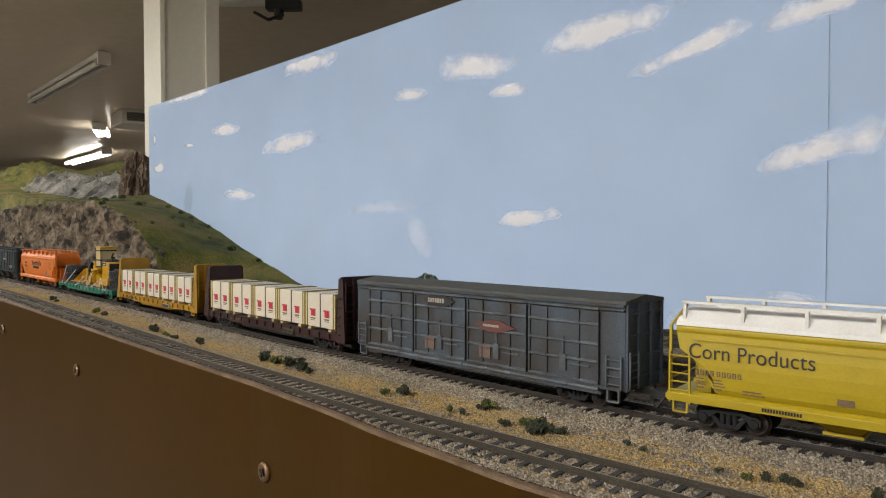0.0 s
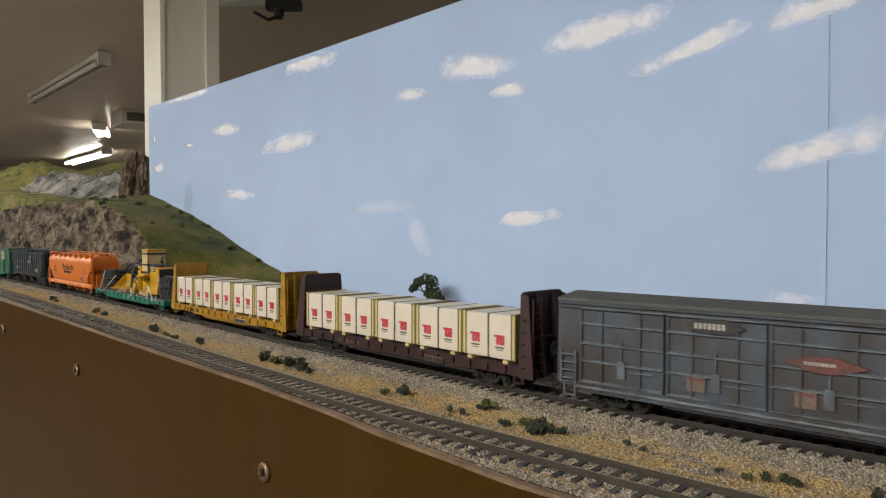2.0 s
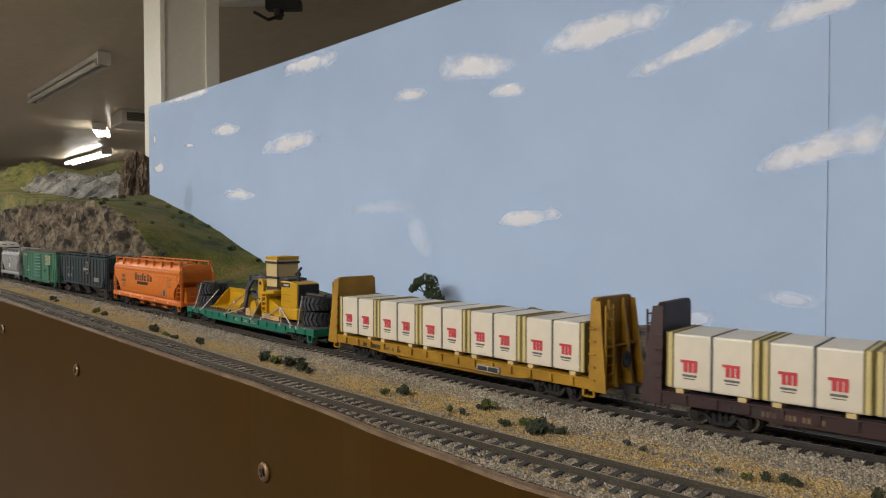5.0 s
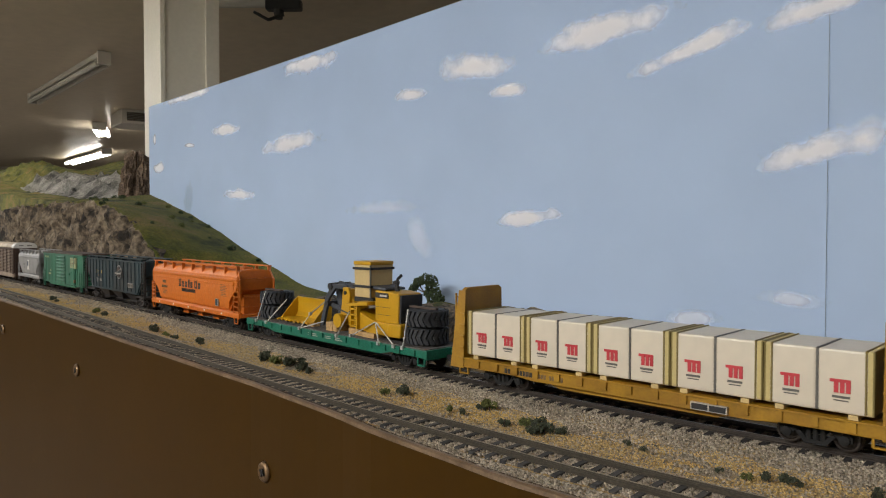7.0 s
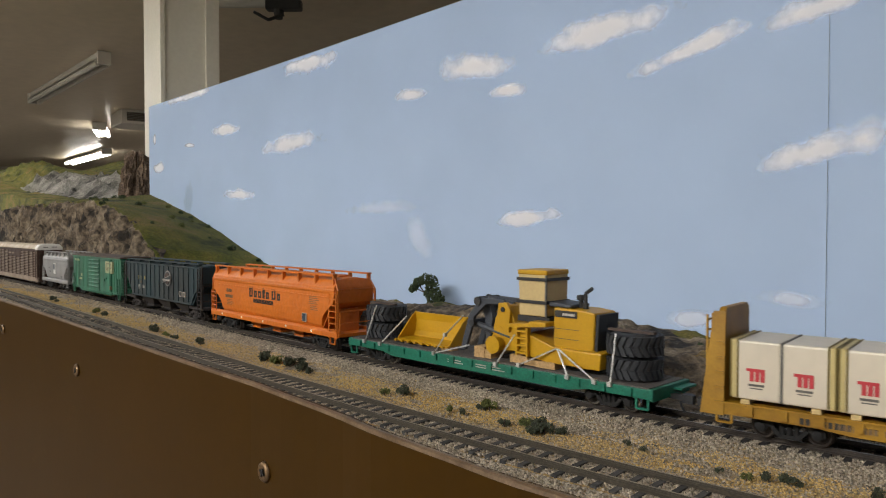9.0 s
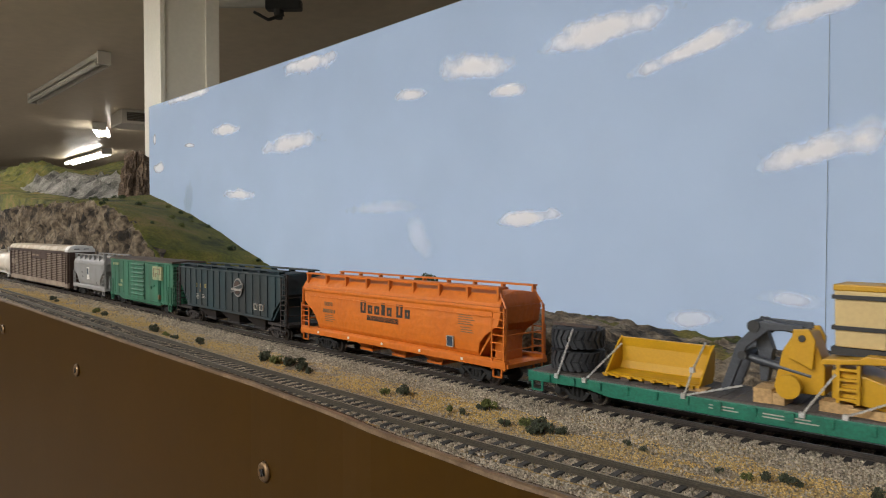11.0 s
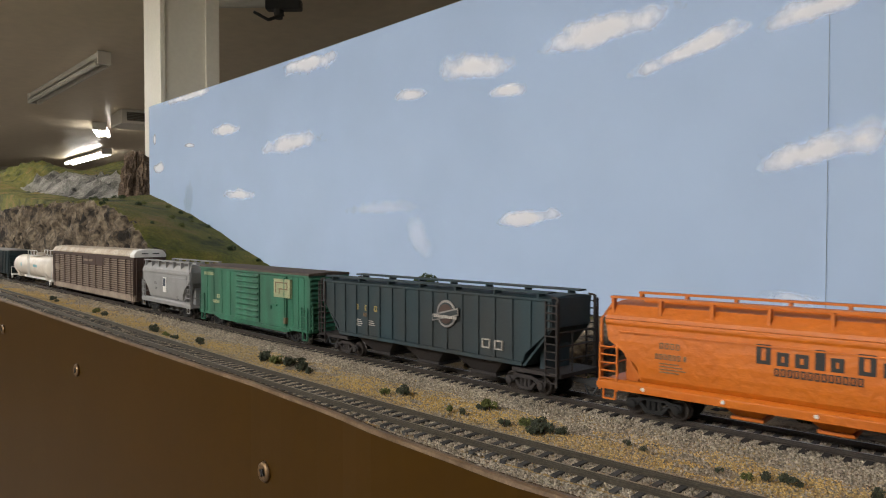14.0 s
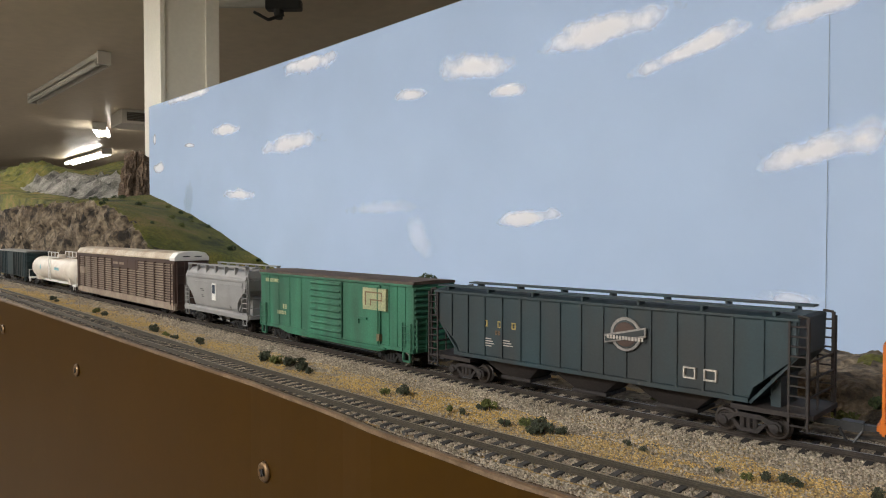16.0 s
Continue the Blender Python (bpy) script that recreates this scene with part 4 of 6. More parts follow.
def ladder(b, p, q, z0, z1, n, r=0.0004):
    """Stiles at p and q, (x, y) each, with n rungs."""
    for s in (p, q):
        b.box(s[0] - r, s[0] + r, s[1] - r, s[1] + r, z0, z1)
    for k in range(n):
        z = z0 + (z1 - z0) * (k + 0.5) / n
        b.rod((p[0], p[1], z), (q[0], q[1], z), r, 5)
    return b


def cf_y(z):
    """The near side of a bulging hopper body at height z."""
    return -float(np.interp(z, [0.0148, 0.0185, 0.0235, 0.0305, 0.0325, 0.0415], [0.0140, 0.0164, 0.0171, 0.0174, 0.0174, 0.0169])) - 0.0003


def bars(car, x, z, height, widths, mat, y=None, gap=0.3, name="lettering", thick=0.0003, lows=(), stroke=0.0):
    """A line of lettering as plain bars, one a letter; numbers in lows are letters of small height."""
    b, cx = B(), x
    y = cf_y(z + height / 2) if y is None else y
    for i, w in enumerate(widths):
        if w > 0:
            top, x1 = z + height * (0.68 if i in lows else 1.0), cx + w * height * 0.86
            e = stroke * height
            if stroke:                        # an open upright frame
                b.box(cx, cx + e, y, y + thick, z, top).box(x1 - e, x1, y, y + thick, z, top)
                b.box(cx + e, x1 - e, y, y + thick, top - e * 0.8, top)
                b.box(cx + e, x1 - e, y, y + thick, z, z + e * 0.8)
            else:
                b.box(cx, x1, y, y + thick, z, top)
        cx += (abs(w) + gap * 0.6) * height
    return part(name, b, mat, car)


def words(car, text, x, z, width, height, mat, side):
    """Painted words on a car's near side, scaled to the given width and capital height."""
    cu = bpy.data.curves.new("words", "FONT")
    cu.body, cu.size, cu.extrude = text, 1.0, 0.0
    tmp = bpy.data.objects.new("words", cu)
    scene.collection.objects.link(tmp)
    bpy.context.view_layer.update()
    me = bpy.data.meshes.new_from_object(tmp.evaluated_get(bpy.context.evaluated_depsgraph_get()))
    bpy.data.objects.remove(tmp)
    bpy.data.curves.remove(cu)
    n = len(me.vertices)
    co = np.empty(n * 3, dtype=np.float32)
    me.vertices.foreach_get("co", co)
    co = co.reshape(-1, 3)
    x0, x1 = co[:, 0].min(), co[:, 0].max()
    top = co[:, 1].max()
    px, pz = x + (co[:, 0] - x0) / (x1 - x0) * width, z + co[:, 1] / top * height
    py = np.array([side(float(v)) for v in pz]) - 0.0002
    me.vertices.foreach_set("co", np.stack([px, py, pz], 1).astype(np.float32).reshape(-1))
    me.materials.clear()
    me.materials.append(mat)
    me.update()
    ob = new("lettering", me)
    ob.parent = car
    return ob


def dust_lines(car, x, z, rows, width, mat, y=None, step=0.0013, h=0.0005):
    b = B()
    flat = y
    for k in range(rows):
        y = cf_y(z - k * step) if flat is None else flat
        b.box(x, x + width * (0.75 + 0.25 * ((k * 7) % 3) / 2), y, y + 0.0003, z - k * step, z - k * step + h)
    return part("small_print", b, mat, car)


def loft(levels):
    """Rectangles (z, half length, half width) stacked into one closed hull."""
    b = B()
    v, f = [], []
    for z, xh, yh in levels:
        v += [(-xh, -yh, z), (xh, -yh, z), (xh, yh, z), (-xh, yh, z)]
    for i in range(len(levels) - 1):
        for k in range(4):
            f.append((4 * i + k, 4 * i + (k + 1) % 4, 4 * i + 4 + (k + 1) % 4, 4 * i + 4 + k))
    n = 4 * (len(levels) - 1)
    f += [(3, 2, 1, 0), (n, n + 1, n + 2, n + 3)]
    return b.add(v, f)


def funnel(b, x, z0, z1, hx0, hy0, hx1, hy1):
    return b.add([(x + sx * hx, sy * hy, z) for z, hx, hy in ((z0, hx0, hy0), (z1, hx1, hy1)) for sx, sy in ((-1, -1), (1, -1), (1, 1), (-1, 1))],
                 [(0, 1, 2, 3), (7, 6, 5, 4), (0, 4, 5, 1), (1, 5, 6, 2), (2, 6, 7, 3), (3, 7, 4, 0)])


def car_at(name, label, category, left, right):
    """left, right: where the car's ends stand along the track at the start."""
    ob = thing(name, label, category, "freight train")
    moves(ob, (left + right) / 2)
    return ob, (right - left) / 2, (left + right) / 2


def center_flow(name, label, left, right, paint, roof_paint, bays, frame_paint=None, inset=0.027, bright=False):
    car, h, mid = car_at(name, label, "hopper car", left, right)
    frame_paint = frame_paint or paint
    part("body", loft([(0.0148, h - 0.0230, 0.0140), (0.0185, h - 0.0218, 0.0164), (0.0235, h - 0.0205, 0.0171), (0.0285, h - 0.0155, 0.0174), (0.0345, h - 0.0065, 0.0174),
                       (0.0415, h - 0.0050, 0.0169), (0.0424, h - 0.0050, 0.0175), (0.0440, h - 0.0050, 0.0175), (0.0444, h - 0.0050, 0.0170)]), paint, car, bevel=0.0004)
    part("roof", loft([(0.0445, h - 0.0050, 0.0171), (0.0462, h - 0.0050, 0.0168), (0.0508, h - 0.0060, 0.0130), (0.0522, h - 0.0070, 0.0040)]), roof_paint, car)
    part("side_seam", B().box(-h + 0.012, h - 0.012, -0.0178, -0.0170, 0.0385, 0.0391), paint, car)
    for s in (-1, 1):
        part("side_sill", B().prism([(s * 0.0140, 0.0118), (s * 0.0176, 0.0112), (s * 0.0178, 0.0148), (s * 0.0160, 0.0162), (s * 0.0140, 0.0160)], -h + 0.001, h - 0.001, "x"), frame_paint, car, bevel=0.0003)
        # walkway along the roof edge on short posts
        n = bays * 2 + 2
        w = B().box(-h + 0.007, h - 0.007, s * 0.0128, s * 0.0165, 0.0541, 0.0551)
        for k in range(n + 1):
            x = -h + 0.008 + (2 * h - 0.016) * k / n
            w.box(x - 0.0007, x + 0.0007, s * 0.0132, s * 0.0160, 0.0460, 0.0541)
        part("roof_walkway", w, roof_paint, car)
    part("hatch_cover", B().box(-h + 0.018, h - 0.018, -0.0045, 0.0045, 0.0520, 0.0536), roof_paint, car, bevel=0.0005)
    for s in (-1, 1):
        e = h * s
        part("end_platform", B().box(min(e, e - s * 0.030), max(e, e - s * 0.030), -0.0165, 0.0165, 0.0118, 0.0140), frame_paint, car)
        fr = B()
        for y in (-0.0158, 0.0158):
            fr.box(e - s * 0.0022 - 0.0006, e - s * 0.0022 + 0.0006, y - 0.0006, y + 0.0006, 0.0130, 0.0440)
            fr.rod((e - s * 0.0022, y, 0.0440), (e - s * 0.0090, y * 0.90, 0.0540), 0.0006, 5)
        fr.rod((e - s * 0.0022, -0.0158, 0.0292), (e - s * 0.0022, 0.0158, 0.0292), 0.0005, 5)
        fr.rod((e - s * 0.0022, -0.0158, 0.0210), (e - s * 0.0022, 0.0158, 0.0210), 0.0004, 5)
        part("end_frame", fr, frame_paint, car)
        sheet = B().prism([(e - s * 0.0215, 0.0165), (e - s * 0.0150, 0.0290), (e - s * 0.0062, 0.0350), (e - s * 0.0048, 0.0440), (e - s * 0.0070, 0.0440), (e - s * 0.0085, 0.0350), (e - s * 0.0230, 0.0170)], -0.0150, 0.0150)
        part("slope_sheet", sheet, paint, car)
        part("end_post", B().box(e - s * 0.014 - 0.003, e - s * 0.014 + 0.003, -0.008, 0.008, 0.0140, 0.0300), frame_paint, car)
        for y in (-1, 1):
            part("ladder", ladder(B(), (e - s * 0.0110, y * 0.0172), (e - s * 0.0022, y * 0.0172), 0.0105, 0.0440 if s * y < 0 else 0.0330, 8 if s * y < 0 else 6), frame_paint, car)
            st = B().box(e - s * 0.0100 - 0.0004, e - s * 0.0100 + 0.0004, y * 0.0166, y * 0.0174, 0.0066, 0.0115).box(e - s * 0.0040 - 0.0004, e - s * 0.0040 + 0.0004, y * 0.0166, y * 0.0174, 0.0066, 0.0115)
            st.box(min(e - s * 0.0100, e - s * 0.0040), max(e - s * 0.0100, e - s * 0.0040), y * 0.0162, y * 0.0174, 0.0064, 0.0071)
            part("step", st, frame_paint, car)
    span = 2 * h - 0.100
    for k in range(bays):
        x = -span / 2 + span * (k + 0.5) / bays
        f = funnel(B(), x, 0.0158, 0.0062, span / bays * 0.47, 0.0150, span / bays * 0.16, 0.0070)
        f.box(x - span / bays * 0.2, x + span / bays * 0.2, -0.0080, 0.0080, 0.0046, 0.0062)
        part("discharge_hopper", f, paint, car, bevel=0.0003)
    part("brake_pipe", B().rod((-h + 0.02, -0.010, 0.0108), (h - 0.02, -0.010, 0.0108), 0.0006, 5), BLACK, car)
    running_gear(car, h, bright=bright, inset=inset)
    return car, h, mid


def side_profile(car, h, paint, levels):
    return part("body", loft(levels), paint, car, bevel=0.0003)


def end_corrugation(car, e, s, z0, z1, n, paint, depth=0.0012, wh=0.0158):
    for k in range(n):
        z = z0 + (z1 - z0) * (k + 0.5) / n
        t = (z1 - z0) / n * 0.36
        b = B().prism([(e, z - t), (e + s * depth, z - t * 0.3), (e + s * depth, z + t * 0.3), (e, z + t)], -wh, wh)
        part("end_rib", b, paint, car)


# ---------------------------------------------------------------- train: the cars


def corn_hopper():
    car, h, mid = center_flow("yellow_hopper_car", "lemon yellow covered hopper car with white roof, black lettering", -0.1305 * K, 0.0915 * K, CORN, WHITE, 3, inset=0.026)
    x = -0.0945
    words(car, "Corn Products", x, 0.0312, 0.0495, 0.0062, BLACKINK, lambda z: cf_y(z))
    bars(car, x + 0.0025, 0.0240, 0.0023, [0.75] * 4 + [-0.1] + [0.75] * 5, DIMINK, stroke=0.2)
    dust_lines(car, x + 0.003, 0.0222, 4, 0.004, DIMINK)
    dust_lines(car, x + 0.010, 0.0222, 4, 0.005, DIMINK)
    dust_lines(car, x + 0.022, 0.0190, 2, 0.010, DIMINK)
    part("faded_patch", B().box(-0.0375, -0.0315, -0.0168, -0.0155, 0.0188, 0.0225), DIMINK, car)
    bars(car, -0.0645, 0.0124, 0.0014, [0.6] * 14, BLACKINK, y=-0.0181)


def orange_hopper():
    car, h, mid = center_flow("orange_hopper_car", "orange covered hopper car with dark brown lettering", -1.2805, -1.0790, ORANGE, ORANGE, 3)
    bars(car, -0.0275, 0.0315, 0.0080, [0.82, 0.68, 0.74, 0.52, 0.68, -0.15, 0.85, 0.68], BLACKINK, lows=(1, 2, 4, 7), gap=0.28, stroke=0.24)
    bars(car, -0.0205, 0.0272, 0.0032, [0.70] * 13, BLACKINK, gap=0.12, stroke=0.2)
    bars(car, -0.0690, 0.0330, 0.0027, [0.8] * 4, DIMINK, gap=0.2, stroke=0.2)
    bars(car, -0.0710, 0.0282, 0.0025, [0.7] * 6 + [-0.2, 0.5], DIMINK, gap=0.2, stroke=0.2)
    dust_lines(car, -0.069, 0.0262, 4, 0.012, DIMINK)
    dust_lines(car, 0.064, 0.0380, 5, 0.013, DIMINK)
    dust_lines(car, 0.066, 0.0310, 3, 0.010, DIMINK)
    part("data_panel", B().box(0.0555, 0.0601, -0.0181, -0.0170, 0.0195, 0.0250), BLUEINK, car, "dark data panel with pale frame")
    fr = B()
    for x0, x1, z0, z1 in ((0.0551, 0.0555, 0.0191, 0.0254), (0.0601, 0.0605, 0.0191, 0.0254), (0.0555, 0.0601, 0.0191, 0.0195), (0.0555, 0.0601, 0.0250, 0.0254)):
        fr.box(x0, x1, -0.0182, -0.0172, z0, z1)
    part("panel_frame", fr, PALEINK, car)
    for k in range(5):
        x = -h + 0.024 + k * 0.036
        part("reflector_dot", B().lathe([(0, 0.0010), (-0.0004, 0.0008)], (x, -0.0177, 0.0134), "y", 10), WHITE, car)


def grey_hopper():
    car, h, mid = center_flow("grey_hopper_car", "light grey two-bay covered hopper car with a dark blue emblem", -1.962 * K, -1.824 * K, GREY, GREY, 2, inset=0.024)
    part("emblem_plate", B().box(-0.0030, 0.0045, -0.0180, -0.0170, 0.0235, 0.0385), WHITE, car)
    part("emblem", B().box(-0.0018, 0.0033, -0.0183, -0.0174, 0.0295, 0.0372), BLUEINK, car, "dark blue plain emblem")
    dust_lines(car, -0.028, 0.0320, 2, 0.008, BLACKINK)
    dust_lines(car, -0.026, 0.0265, 2, 0.006, BLACKINK)
    dust_lines(car, 0.030, 0.0205, 3, 0.003, BLACKINK)


def ribbed_hopper():
    left, right = -1.590 * K, -1.3685 * K
    car, h, mid = car_at("dark_green_hopper_car", "weathered dark green ribbed covered hopper car with gold lettering", "hopper car", left, right)
    part("body", loft([(0.0150, h - 0.0250, 0.0158), (0.0175, h - 0.0240, 0.0168), (0.0215, h - 0.0225, 0.0168), (0.0360, h - 0.0055, 0.0168), (0.0492, h - 0.0050, 0.0168), (0.0499, h - 0.0050, 0.0172), (0.0510, h - 0.0050, 0.0172)]), DARKGREEN, car, bevel=0.0003)
    part("roof", loft([(0.0511, h - 0.0050, 0.0170), (0.0519, h - 0.0055, 0.0120), (0.0523, h - 0.0055, 0.0040)]), DARKGREEN, car)
    for s in (-1, 1):
        n = 17
        for k in range(n):
            x = -h + 0.0065 + (2 * h - 0.013) * k / (n - 1)
            z0 = 0.0170 if abs(x) < h - 0.0235 else 0.0215 + 0.85 * (abs(x) - h + 0.0225) + 0.001
            part("side_post", B().box(x - 0.0006, x + 0.0006, s * 0.0168, s * 0.0176, z0, 0.0497), DARKGREEN, car)
        part("side_sill", B().box(-h + 0.0245, h - 0.0245, s * 0.0160, s * 0.0175, 0.0150, 0.0170), DARKGREEN, car)
        w = B().box(-h + 0.008, h - 0.008, s * 0.0098, s * 0.0166, 0.0534, 0.0543)
        for k in range(7):
            x = -h + 0.015 + (2 * h - 0.03) * k / 6
            w.box(x - 0.0006, x + 0.0006, s * 0.0104, s * 0.0160, 0.0512, 0.0534)
        part("roof_walkway", w, DARKGREEN, car)
        e = h * s
        part("end_platform", B().box(min(e, e - s * 0.032), max(e, e - s * 0.032), -0.0160, 0.0160, 0.0115, 0.0135), TRUCKRUST, car)
        part("slope_sheet", B().prism([(e - s * 0.0250, 0.0150), (e - s * 0.0062, 0.0362), (e - s * 0.0050, 0.0362), (e - s * 0.0238, 0.0145)], -0.0160, 0.0160), DARKGREEN, car)
        part("end_post", B().box(e - s * 0.016 - 0.002, e - s * 0.016 + 0.002, -0.010, 0.010, 0.0130, 0.0290), DARKGREEN, car)
        fr = B()
        for y in (-0.0160, 0.0160):
            fr.box(e - s * 0.0020 - 0.0006, e - s * 0.0020 + 0.0006, y - 0.0006, y + 0.0006, 0.0125, 0.0515)
            fr.rod((e - s * 0.0020, y, 0.0515), (e - s * 0.0060, y, 0.0520), 0.0006, 5)
        for z in (0.020, 0.027, 0.034):
            fr.rod((e - s * 0.0020, -0.0160, z), (e - s * 0.0020, 0.0160, z), 0.0005, 5)
        fr.rod((e - s * 0.0020, -0.004, 0.0125), (e - s * 0.0020, -0.004, 0.034), 0.0005, 5)
        part("end_frame", fr, TRUCKRUST, car)
        for y in (-1, 1):
            part("ladder", ladder(B(), (e - s * 0.0085, y * 0.0178), (e - s * 0.0015, y * 0.0178), 0.0070, 0.0500, 11), TRUCKRUST, car)
    for k in (-1, 0, 1):
        f = funnel(B(), k * 0.046, 0.0160, 0.0060, 0.021, 0.0150, 0.0085, 0.0085)
        f.box(k * 0.046 - 0.010, k * 0.046 + 0.010, -0.0095, 0.0095, 0.0044, 0.0062)
        part("discharge_hopper", f, TRUCKRUST, car, "brown dusty outlet", bevel=0.0003)
    bars(car, -0.0620, 0.0332, 0.0036, [0.8, -1.5, 0.8, -1.5, 0.9], GOLDINK, y=-0.0171, stroke=0.2)
    bars(car, -0.0540, 0.0292, 0.0024, [0.6] * 3, DIMINK, y=-0.0171, stroke=0.2)
    dust_lines(car, -0.062, 0.0265, 4, 0.007, PALEINK, y=-0.0171)
    dust_lines(car, -0.050, 0.0265, 3, 0.008, PALEINK, y=-0.0171)
    # plain round emblem with a slanted bar
    em = B().lathe([(0, 0.0080), (-0.0004, 0.0077)], (0.025, -0.0178, 0.0376), "y", 24)
    part("emblem_disc", em, FADEDINK, car, "faded pale round emblem")
    part("emblem_ring", B().lathe([(0, 0.0066), (-0.0003, 0.0064)], (0.025, -0.0182, 0.0376), "y", 24), DARKGREEN, car)
    part("emblem_centre", B().lathe([(0, 0.0058), (-0.0003, 0.0055)], (0.025, -0.0184, 0.0376), "y", 24), BROWN, car)
    part("emblem_bar", B().prism([(0.0143, 0.0328), (0.0357, 0.0374), (0.0357, 0.0418), (0.0143, 0.0368)], -0.0191, -0.0183), FADEDINK, car)
    part("emblem_inset", B().prism([(0.0151, 0.0337), (0.0349, 0.0381), (0.0349, 0.0408), (0.0151, 0.0360)], -0.0194, -0.0188), DARKGREEN, car)
    bars(car, 0.0162, 0.0352, 0.0017, [0.7] * 12, PALEINK, y=-0.0197, gap=0.4)
    for x in (0.0530, 0.0622):
        q = B()
        for x0, x1, z0, z1 in ((0, 0.0006, 0, 0.005), (0.0050, 0.0056, 0, 0.005), (0.0006, 0.0050, 0, 0.0006), (0.0006, 0.0050, 0.0044, 0.005)):
            q.box(x + x0, x + x1, -0.0180, -0.0165, 0.0215 + z0, 0.0215 + z1)
        part("stencil_box", q, PALEINK, car)
    running_gear(car, h, TRUCKRUST, inset=0.026)


def boxcar_shell(name, label, left, right, paint, roof, ztop, peak=0.0014):
    car, h, mid = car_at(name, label, "boxcar", left, right)
    part("body", B().box(-h, h, -0.0165, 0.0165, 0.0105, ztop), paint, car, bevel=0.0003)
    part("roof", B().prism([(-0.0176, ztop - 0.0010), (-0.0174, ztop + 0.0006), (0, ztop + peak), (0.0174, ztop + 0.0006), (0.0176, ztop - 0.0010)], -h - 0.0008, h + 0.0008, "x"), roof, car)
    part("underframe", B().box(-h + 0.045, h - 0.045, -0.0045, 0.0045, 0.0062, 0.0104).box(-h + 0.06, -h + 0.085, -0.012, -0.004, 0.0058, 0.0104), BLACK, car)
    return car, h, mid


def steps_and_ladders(car, h, paint, zt_low, zt_high, y=0.0168):
    for s in (-1, 1):
        e = h * s
        for sd in (-1, 1):
            hi = zt_high if s * sd < 0 else zt_low
            part("ladder", ladder(B(), (e - s * 0.0095, sd * (y + 0.0010)), (e - s * 0.0015, sd * (y + 0.0010)), 0.0115, hi, max(4, int((hi - 0.0115) / 0.0042))), paint, car)
            st = B().box(e - s * 0.0090 - 0.0005, e - s * 0.0090 + 0.0005, sd * (y - 0.0006), sd * (y + 0.0008), 0.0052, 0.0110).box(e - s * 0.0030 - 0.0005, e - s * 0.0030 + 0.0005, sd * (y - 0.0006), sd * (y + 0.0008), 0.0052, 0.0110)
            st.box(min(e - s * 0.0090, e - s * 0.0030), max(e - s * 0.0090, e - s * 0.0030), sd * (y - 0.0010), sd * (y + 0.0008), 0.0048, 0.0057)
            part("step", st, paint, car)
        part("end_ladder", ladder(B(), (e + s * 0.0016, -0.0150), (e + s * 0.0016, -0.0075), 0.0115, zt_low + 0.002, 5), paint, car)


